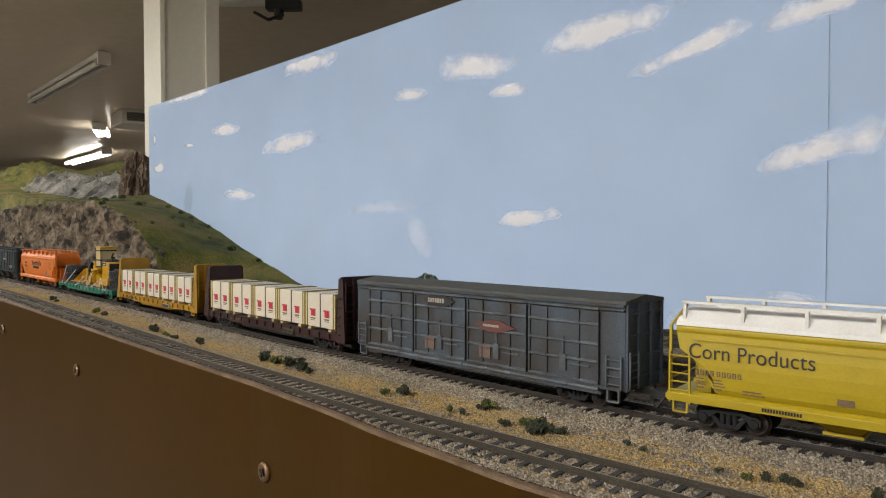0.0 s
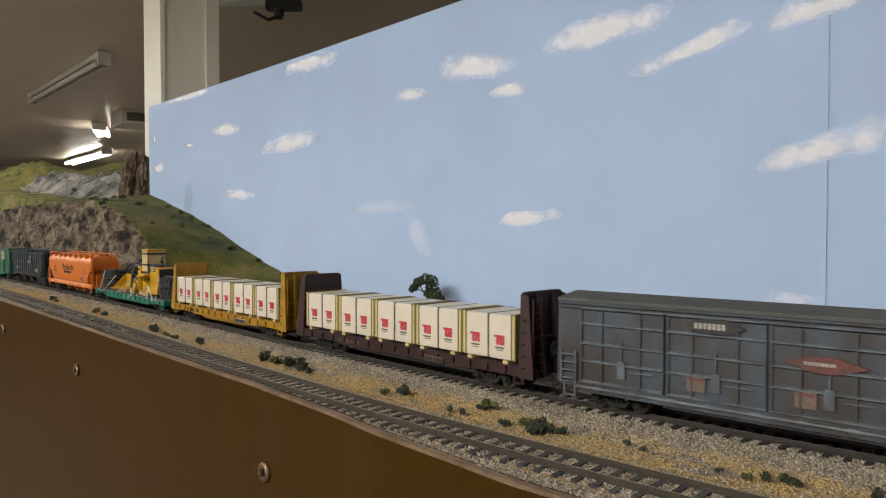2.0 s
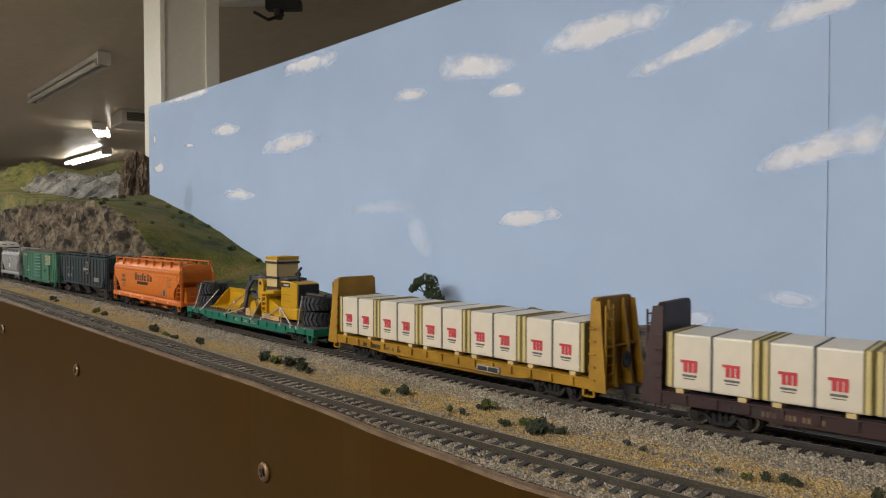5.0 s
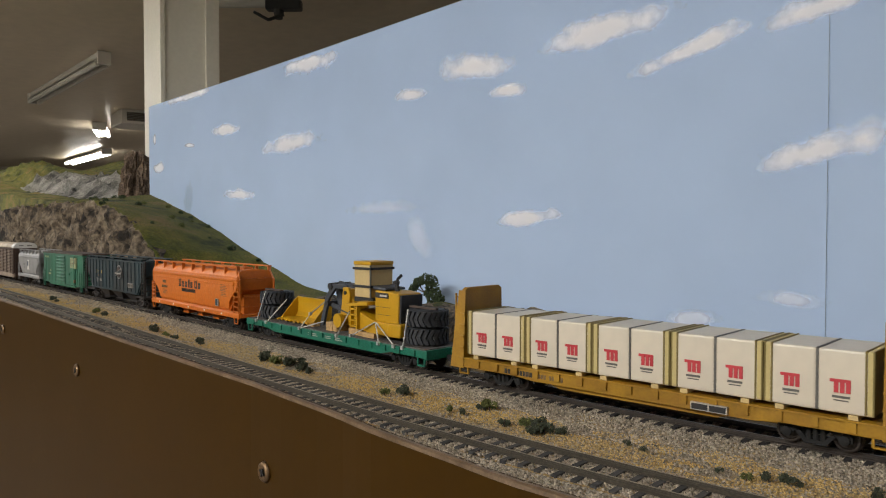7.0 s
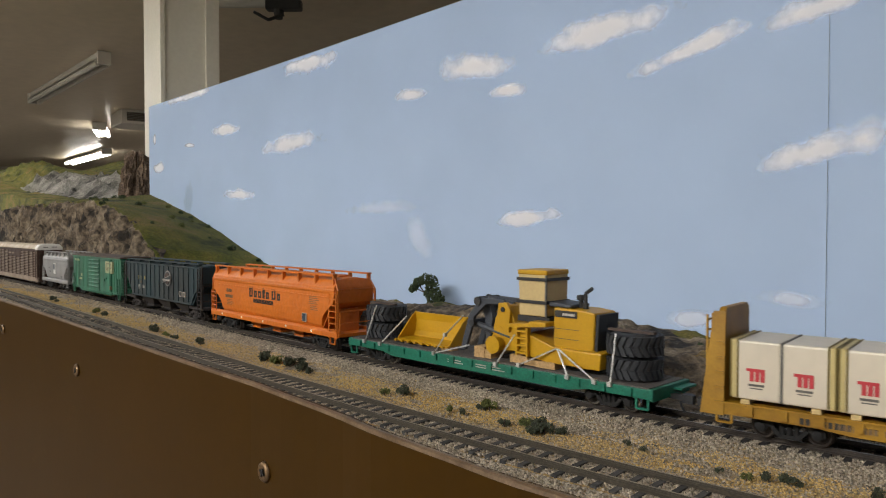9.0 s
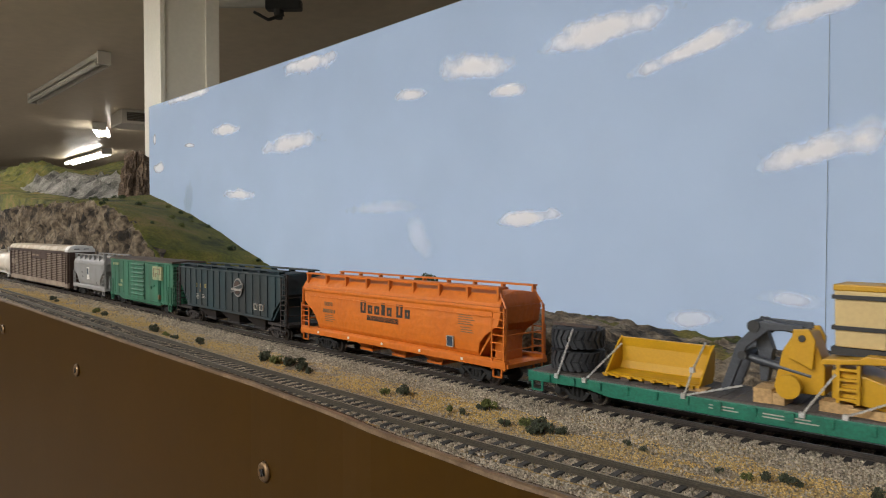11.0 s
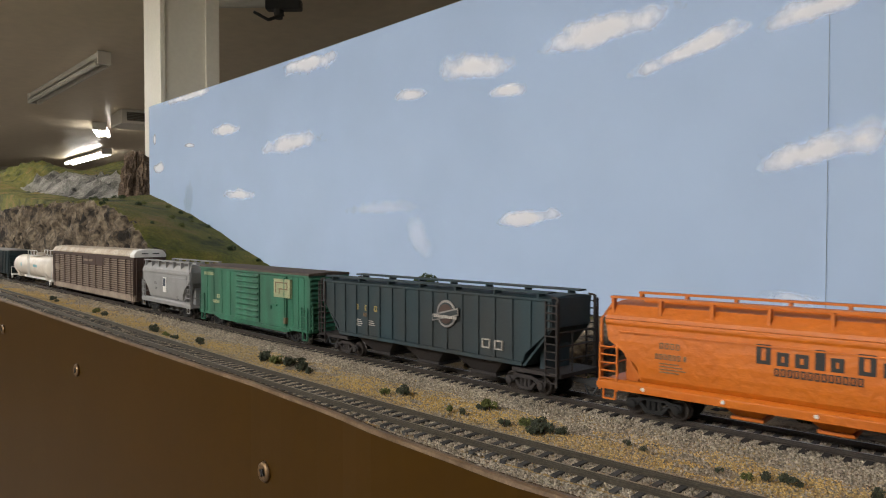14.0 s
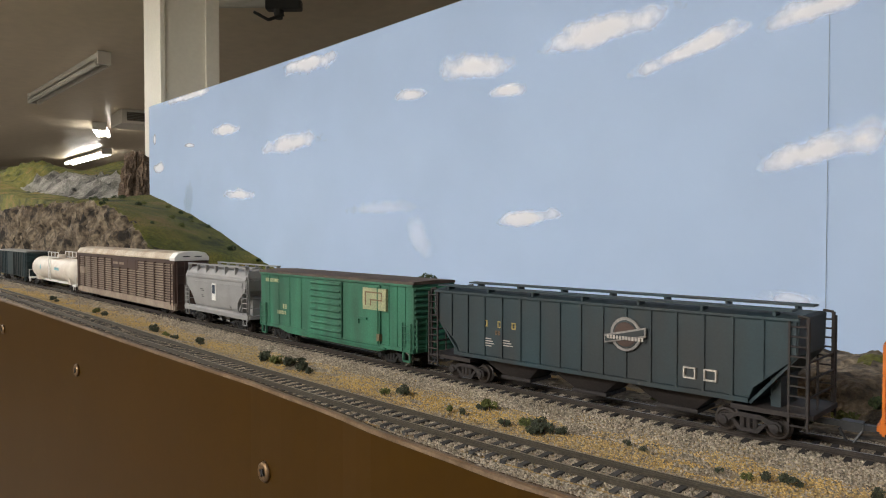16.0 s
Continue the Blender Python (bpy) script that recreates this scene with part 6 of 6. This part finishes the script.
def bundle(mid, bx, pitch, k):
    """One wrapped bundle with its printed mark; every second edge carries olive corner bands."""
    hx, yh, z1 = pitch / 2 - 0.00025, 0.0163, 0.0242
    odd = k % 2
    if odd not in BUNDLES:
        ob = thing("lumber_bundle", "white wrapped lumber bundle with red mark and olive edge bands", "lumber bundle", "lumber bundles")
        part("wrap", B().box(-hx, hx, -yh, yh, 0.0, z1), LOADWRAP, ob, bevel=0.0009)
        e = hx if odd else -hx
        sg = 1 if odd else -1
        board = e - sg * 0.0013
        part("edge_board", B().box(board - 0.0013, board + 0.0013, -yh - 0.0002, yh + 0.0002, 0.0003, z1 + 0.0002), BANDWOOD, ob, "pale yellow edge board", bevel=0.0007)
        for d in (0.0003, 0.0029):
            c = e - sg * d
            part("edge_band", B().box(c - 0.0004, c + 0.0004, -yh - 0.0005, yh + 0.0005, 0.0003, z1 + 0.0005), OLIVE, ob, "olive band", bevel=0.0004)
        part("strap", B().box(-e - 0.0004 * sg - 0.0003, -e - 0.0004 * sg + 0.0003, -yh - 0.0001, yh + 0.0001, 0.0003, z1 + 0.0001), STRAP, ob, "dark strap")
        mk = B()
        x0 = -0.0030 + (0.0010 if not odd else -0.0010)
        for i in range(3):
            mk.box(x0 + i * 0.0021, x0 + i * 0.0021 + 0.0016, -yh - 0.0003, -yh + 0.0002, 0.0078, 0.0118)
        mk.box(x0 - 0.0014, x0 + 0.0058, -yh - 0.0003, -yh + 0.0002, 0.0118, 0.0130)
        part("red_mark", mk, REDINK, ob, "plain red printed mark")
        tx = B().box(x0 - 0.0006, x0 + 0.0056, -yh - 0.0003, -yh + 0.0002, 0.0058, 0.0067).box(x0, x0 + 0.0050, -yh - 0.0003, -yh + 0.0002, 0.0047, 0.0051)
        part("small_print", tx, STRAP, ob)
        BUNDLES[odd] = ob
    else:
        ob = copy_thing(BUNDLES[odd], Matrix())
    moves(ob, mid, pose(bx, 0, 0.0163))


def machine_flat():
    left, right = -1.0652, -0.8415
    car, h, mid = car_at("green_flatcar", "green flatcar with grey plank deck carrying a wheel loader in parts", "flatcar", left, right)
    part("frame", B().box(-h + 0.003, h - 0.003, -0.0150, 0.0150, 0.0095, 0.0132), FLATGREEN, car)
    n = 46
    plank = B().box(-(2 * h - 0.004) / n * 0.48, (2 * h - 0.004) / n * 0.48, -0.0164, 0.0164, 0.0132, 0.0144).mesh("deck_plank", DECK)
    for k in range(n):
        p = new("deck_plank", plank)
        p.parent = car
        p.location = (-h + 0.002 + (2 * h - 0.004) * (k + 0.5) / n, 0, 0.0001 * ((k * 5) % 3))
    for s in (-1, 1):
        sill = part("side_sill", B().prism([(-h, 0.0092), (-h + 0.034, 0.0092), (-h + 0.046, 0.0070), (h - 0.046, 0.0070), (h - 0.034, 0.0092), (h, 0.0092), (h, 0.0138), (-h, 0.0138)], s * 0.0165, s * 0.0176), FLATGREEN, car, bevel=0.0003)
        for k in range(15):
            x = -h + 0.012 + (2 * h - 0.024) * k / 14
            part("stake_pocket", B().box(x - 0.0018, x + 0.0018, s * 0.0176, s * 0.0186, 0.0098, 0.0134), FLATGREEN, sill)
        e = h * s
        part("end_sill", B().box(min(e, e - s * 0.003), max(e, e - s * 0.003), -0.0172, 0.0172, 0.0085, 0.0140), FLATGREEN, car)
        part("brake_platform", B().box(min(e, e + s * 0.004), max(e, e + s * 0.004), 0.0020, 0.0165, 0.0115, 0.0125), FLATGREEN, car)
        for y in (-1, 1):
            st = B().box(e - s * 0.0085 - 0.0005, e - s * 0.0085 + 0.0005, y * 0.0165, y * 0.0174, 0.0046, 0.0092).box(e - s * 0.0025 - 0.0005, e - s * 0.0025 + 0.0005, y * 0.0165, y * 0.0174, 0.0046, 0.0092)
            st.box(min(e - s * 0.0085, e - s * 0.0025), max(e - s * 0.0085, e - s * 0.0025), y * 0.0158, y * 0.0174, 0.0042, 0.0050)
            part("step", st, FLATGREEN, car)
    dust_lines(car, -0.018, 0.0112, 2, 0.014, PALEINK, y=-0.0178)
    dust_lines(car, 0.004, 0.0112, 2, 0.024, PALEINK, y=-0.0178)
    part("brake_cylinder", B().box(-0.035, 0.012, -0.010, 0.004, 0.0048, 0.0094), BLACK, car)
    running_gear(car, h, inset=0.026, bright=True)
    zd = 0.0146
    # stacks of two tyres at both ends of the deck
    for x in (-0.0930, 0.0925):
        ob = thing("tyre_stack", "stack of two black lugged loader tyres on the flatcar deck", "tyre stack", "tyre stacks")
        for lv in range(2):
            z0 = lv * 0.0111
            ty = part("tyre", B().lathe([(z0, 0.0075), (z0 + 0.0004, 0.0105), (z0 + 0.0016, 0.0124), (z0 + 0.0093, 0.0124), (z0 + 0.0106, 0.0105), (z0 + 0.0110, 0.0075), (z0 + 0.0090, 0.0066), (z0 + 0.0018, 0.0066)], (0, 0, 0), "z", 28), RUBBER, ob)
            lug = B()
            for k in range(24):
                q = Matrix.Rotation(6.28318 * (k + 0.4 * lv) / 24, 3, "Z")
                for za, zb, sw in ((0.0008, 0.0054, 0.0011), (0.0055, 0.0101, -0.0011)):
                    pts = [(0.0121, -0.0013 + sw, z0 + za), (0.0121, 0.0009 + sw, z0 + za), (0.0121, 0.0009 - sw, z0 + zb), (0.0121, -0.0013 - sw, z0 + zb)]
                    pts += [(c[0] + 0.0014, c[1], c[2]) for c in pts]
                    lug.add([q @ Vector(c) for c in pts], [(0, 1, 2, 3), (7, 6, 5, 4), (0, 4, 5, 1), (1, 5, 6, 2), (2, 6, 7, 3), (3, 7, 4, 0)])
            part("tread", lug, RUBBER, ty)
        moves(ob, mid, pose(x, 0, zd))
        bt = new("batten", B().box(-0.0125, 0.0125, -0.0012, 0.0012, 0, 0.0012).mesh("batten", RUSTROOF))
        tagged(bt, "thin brown batten across the tyre stack", "timber", "battens")
        moves(bt, mid, pose(x, -0.003, zd + 0.0221))
    # bucket
    bk = thing("loader_bucket", "yellow loader bucket standing open on the flatcar deck", "bucket")
    shell = B()
    prof = [(-0.0085, 0.0010), (-0.0075, 0.0), (0.0060, 0.0), (0.0085, 0.0040), (0.0090, 0.0110), (0.0082, 0.0152), (0.0072, 0.0152), (0.0078, 0.0110), (0.0072, 0.0046), (0.0052, 0.0014), (-0.0075, 0.0014)]
    shell.prism([(p[0], p[1] * 1.12) for p in prof], -0.0225, 0.0225, "x")
    part("shell", shell, MACHINE, bk, bevel=0.0003)
    for s in (-1, 1):
        part("side_plate", B().prism([(-0.0085, 0.0004), (0.0060, 0.0), (0.0088, 0.0040), (0.0092, 0.0125), (0.0084, 0.0174), (0.0040, 0.0140)], s * 0.0225, s * 0.0236, "x"), MACHINE, bk, bevel=0.0002)
    part("lip_plate", B().box(-0.0238, 0.0238, -0.0098, -0.0078, 0.0002, 0.0012), MACHINE, bk)
    for k in range(8):
        part("tooth", B().box(-0.0210 + k * 0.0060 - 0.0009, -0.0210 + k * 0.0060 + 0.0009, -0.0118, -0.0095, 0.0001, 0.0011), MACHINE, bk)
    moves(bk, mid, pose(-0.0490, -0.001, zd + 0.0012))
    for dx in (-0.012, 0.0, 0.012):
        q = new("timber_block", B().box(-0.0020, 0.0020, -0.010, 0.010, 0, 0.0012).mesh("timber_block", RUSTROOF))
        tagged(q, "dark timber under the loader bucket", "timber", "timber blocks")
        moves(q, mid, pose(-0.049 + dx, -0.001, zd))
    wheel_loader(mid, h, zd)
    # timber under the loader
    for x, y, lx, ly, hz in ((-0.0190, -0.0070, 0.0036, 0.0060, 0.0060), (-0.0130, -0.0075, 0.0030, 0.0050, 0.0048), (0.0085, -0.0075, 0.0060, 0.0040, 0.0042), (0.0180, -0.0080, 0.0050, 0.0045, 0.0030), (0.0275, -0.0085, 0.0060, 0.0050, 0.0034), (-0.0470, -0.0080, 0.0040, 0.0030, 0.0014), (0.0200, 0.0060, 0.006, 0.004, 0.0042), (-0.0190, 0.0070, 0.004, 0.005, 0.0060)):
        q = new("timber_block", B().box(-lx, lx, -ly, ly, 0, hz).mesh("timber_block", TIMBER))
        tagged(q, "raw timber block under the wheel loader", "timber", "timber blocks")
        moves(q, mid, pose(x + 0.021, y, zd, 0, 0, (x * 9000) % 12 - 6))
    # tie-down chains and straps
    for p0, p1 in (((-0.0940, -0.0178, 0.0136), (-0.0880, -0.0130, zd + 0.0225)), ((-0.0783, -0.0178, 0.0136), (-0.0640, -0.0080, zd + 0.0172)),
                   ((-0.0290, -0.0178, 0.0136), (-0.0290, -0.0085, zd + 0.0090)), ((-0.0290, -0.0085, zd + 0.0090), (-0.0300, 0.0080, zd + 0.0190)), ((-0.0290, -0.0178, 0.0136), (-0.0060, -0.0120, zd + 0.0058)),
                   ((0.0190, -0.0178, 0.0136), (0.0300, -0.0152, zd + 0.0160)), ((0.0659, -0.0178, 0.0136), (0.0560, -0.0130, zd + 0.0110)),
                   ((0.0815, -0.0178, 0.0136), (0.0565, -0.0130, zd + 0.0110)), ((0.0900, -0.0178, 0.0136), (0.0905, -0.0138, zd + 0.0225)),
                   ((0.0340, -0.0165, 0.0150), (0.0555, -0.0130, zd + 0.0110))):
        c0, c1 = Vector(p0), Vector(p1)
        n = max(6, int((c1 - c0).length / 0.0016))
        b = B()
        for k in range(n):
            a, e = c0.lerp(c1, k / n), c0.lerp(c1, (k + 0.92) / n)
            b.rod(a, e, 0.00055 if k % 2 else 0.00042, 5)
        b.box(c0.x - 0.0010, c0.x + 0.0010, c0.y - 0.0014, c0.y + 0.0004, c0.z - 0.0012, c0.z + 0.0010)
        t = new("tie_down_chain", b.mesh("tie_down_chain", CHAIN))
        tagged(t, "silver tie-down chain from load to flatcar sill", "chain", "tie-down chains")
        moves(t, mid)


def wheel_loader(mid, h, zd):
    ob = thing("wheel_loader", "yellow wheel loader without wheels, its cab wrapped as a tan crate", "wheel loader")
    z = zd + 0.0040
    # rear body with engine hood, x to the right
    part("rear_chassis", B().prism([(0.0010, z + 0.0020), (0.0220, z - 0.0010), (0.0495, z - 0.0010), (0.0505, z + 0.0050), (0.0460, z + 0.0070), (0.0260, z + 0.0075), (0.0080, z + 0.0130), (0.0010, z + 0.0130)], -0.0125, 0.0125), MACHINE, ob, bevel=0.0005)
    hood = part("engine_hood", B().prism([(0.0240, z + 0.0070), (0.0480, z + 0.0065), (0.0490, z + 0.0262), (0.0400, z + 0.0272), (0.0240, z + 0.0274)], -0.0095, 0.0095), MACHINE, ob, bevel=0.0008)
    part("hood_top", B().prism([(0.0200, z + 0.0276), (0.0340, z + 0.0276), (0.0338, z + 0.0292), (0.0205, z + 0.0300)], -0.0085, 0.0085), STEELGREY, ob, bevel=0.0006)
    part("radiator_grille", B().prism([(0.0484, z + 0.0075), (0.0500, z + 0.0075), (0.0510, z + 0.0255), (0.0493, z + 0.0255)], -0.0088, 0.0088), BLACK, ob, "black radiator grille")
    part("model_stripe", B().box(0.0250, 0.0385, -0.0099, -0.0094, z + 0.0228, z + 0.0262), BLACKINK, hood, "black model plate")
    part("plate_mark", B().box(0.0300, 0.0375, -0.0102, -0.0097, z + 0.0238, z + 0.0250), PALEINK, hood)
    for k in range(2):
        part("side_panel_line", B().box(0.0250, 0.0400, -0.0098, -0.0094, z + 0.0118 + 0.0050 * k, z + 0.0120 + 0.0050 * k), STEELGREY, hood)
    part("counterweight", B().prism([(0.0400, z - 0.0015), (0.0540, z - 0.0010), (0.0548, z + 0.0075), (0.0420, z + 0.0075)], -0.0130, 0.0130), MACHINE, ob, bevel=0.0008)
    part("exhaust_pipe", B().rod((0.0385, -0.002, z + 0.0250), (0.0385, -0.002, z + 0.0350), 0.0010, 8).rod((0.0385, -0.002, z + 0.0350), (0.0425, -0.002, z + 0.0378), 0.0010, 8).rod((0.0385, -0.002, z + 0.0250), (0.0385, -0.002, z + 0.0300), 0.0016, 8), BLACK, ob, "black exhaust pipe")
    part("air_cleaner", B().lathe([(0, 0.0011), (0.0040, 0.0011), (0.0045, 0.0024), (0.0065, 0.0024), (0.0070, 0.0010)], (0.0345, 0, z + 0.0270), "z", 12), BLACK, ob)
    # cab floor, fender with steps
    part("fender", B().prism([(-0.0020, z + 0.0150), (0.0230, z + 0.0175), (0.0230, z + 0.0198), (0.0130, z + 0.0198), (0.0110, z + 0.0185), (-0.0020, z + 0.0172)], -0.0150, 0.0150), MACHINE, ob, bevel=0.0004)
    st = B().box(0.0030, 0.0042, -0.0150, -0.0120, z + 0.0010, z + 0.0160).box(0.0100, 0.0112, -0.0150, -0.0120, z + 0.0010, z + 0.0160)
    for k in range(4):
        st.box(0.0030, 0.0112, -0.0150, -0.0125, z + 0.0020 + k * 0.0038, z + 0.0030 + k * 0.0038)
    part("steps", st, MACHINE, ob)
    part("cab_corner_strap", B().box(0.0185, 0.0195, -0.0098, -0.0090, z + 0.0218, z + 0.0436), STRAP, ob)
    part("cab_base", B().box(-0.0005, 0.0205, -0.0085, 0.0085, z + 0.0185, z + 0.0215), BLACK, ob)
    crate = part("wrapped_cab", B().prism([(0.0012, z + 0.0218), (0.0188, z + 0.0218), (0.0194, z + 0.0440), (0.0006, z + 0.0440)], -0.0095, 0.0095), CRATE, ob, "tan wrapped cab with black straps", bevel=0.0006)
    part("cab_roof", B().box(0.0002, 0.0198, -0.0099, 0.0099, z + 0.0436, z + 0.0462), MACHINE, ob, bevel=0.0006)
    for zz in (0.0285, 0.0405):
        part("strap", B().box(0.0000, 0.0200, -0.0103, 0.0103, z + zz, z + zz + 0.0016), BLACK, crate)
    # front frame and folded lift arms
    part("front_frame", B().prism([(-0.0230, z), (-0.0030, z + 0.0010), (-0.0030, z + 0.0120), (-0.0080, z + 0.0260), (-0.0140, z + 0.0265), (-0.0190, z + 0.0180)], -0.0060, 0.0060), MACHINE, ob, bevel=0.0006)
    part("tower", B().prism([(-0.0160, z + 0.0150), (-0.0070, z + 0.0110), (-0.0060, z + 0.0230), (-0.0085, z + 0.0275), (-0.0145, z + 0.0270)], -0.0085, -0.0062).prism([(-0.0160, z + 0.0150), (-0.0070, z + 0.0110), (-0.0060, z + 0.0230), (-0.0085, z + 0.0275), (-0.0145, z + 0.0270)], 0.0062, 0.0085), MACHINE, ob, bevel=0.0004)
    part("pivot_pin", B().rod((-0.0110, -0.0092, z + 0.0235), (-0.0110, 0.0092, z + 0.0235), 0.0014, 10), BLACK, ob)
    part("axle_housing", B().rod((-0.0150, -0.0110, z + 0.0040), (-0.0150, 0.0110, z + 0.0040), 0.0036, 12).rod((-0.0150, -0.0130, z + 0.0040), (-0.0150, -0.0100, z + 0.0040), 0.0050, 12).rod((-0.0150, 0.0100, z + 0.0040), (-0.0150, 0.0130, z + 0.0040), 0.0050, 12), MACHINE, ob)
    for s in (-1, 1):
        arm = B().prism([(-0.0100, z + 0.0260), (-0.0240, z + 0.0255), (-0.0330, z + 0.0175), (-0.0400, z - 0.0020), (-0.0440, z - 0.0030), (-0.0430, z + 0.0010), (-0.0370, z + 0.0190), (-0.0280, z + 0.0290), (-0.0110, z + 0.0285)], s * 0.0060, s * 0.0082)
        part("lift_arm", arm, STEELGREY, ob, "dark grey lift arm", bevel=0.0004)
        part("lift_cylinder", B().rod((-0.0080, s * 0.0045, z + 0.0080), (-0.0330, s * 0.0045, z + 0.0130), 0.0017, 10), STEELGREY, ob)
    part("bell_crank", B().prism([(-0.0330, z + 0.0270), (-0.0285, z + 0.0300), (-0.0240, z + 0.0170), (-0.0260, z + 0.0030), (-0.0290, z + 0.0030), (-0.0300, z + 0.0160)], -0.0025, 0.0025), STEELGREY, ob, bevel=0.0004)
    part("tilt_cylinder", B().rod((-0.0100, 0, z + 0.0250), (-0.0300, 0, z + 0.0285), 0.0020, 10), STEELGREY, ob)
    part("crank_pin", B().rod((-0.0300, -0.0090, z + 0.0268), (-0.0300, 0.0090, z + 0.0268), 0.0026, 12).rod((-0.0345, -0.0088, z + 0.0140), (-0.0345, 0.0088, z + 0.0140), 0.0020, 10), BLACK, ob)
    moves(ob, mid, pose(0.027, 0.0, 0.0))


corn_hopper()
slate_boxcar()
bulkhead_flat("maroon_bulkhead_flatcar", "dark maroon bulkhead flatcar loaded with wrapped lumber", -0.5763, -0.3617, MAROON, "on the maroon flatcar")
bulkhead_flat("yellow_bulkhead_flatcar", "golden yellow bulkhead flatcar loaded with wrapped lumber", -0.8165, -0.6020, YELLOW, "on the yellow flatcar")
machine_flat()
orange_hopper()
ribbed_hopper()
green_boxcar()
grey_hopper()
auto_rack()
tank_car()
dark_boxcar()


def shift_at(t):
    ts, ss = zip(*SHIFT)
    return float(np.interp(t, ts, ss))


def motions():
    for ob, a0, local in MOVERS:
        walk(ob, [(t, at_track(a0 + s) @ local) for t, s in SHIFT])
    steps = [k * 2 / FPS for k in range(241)]
    turns = [(t, shift_at(t) / WR) for t in steps]
    for w, d in WHEELS:
        walk(w, [(t, Matrix.Translation((d, 0, WR)) @ Matrix.Rotation(g, 4, "Y")) for t, g in turns])


motions()
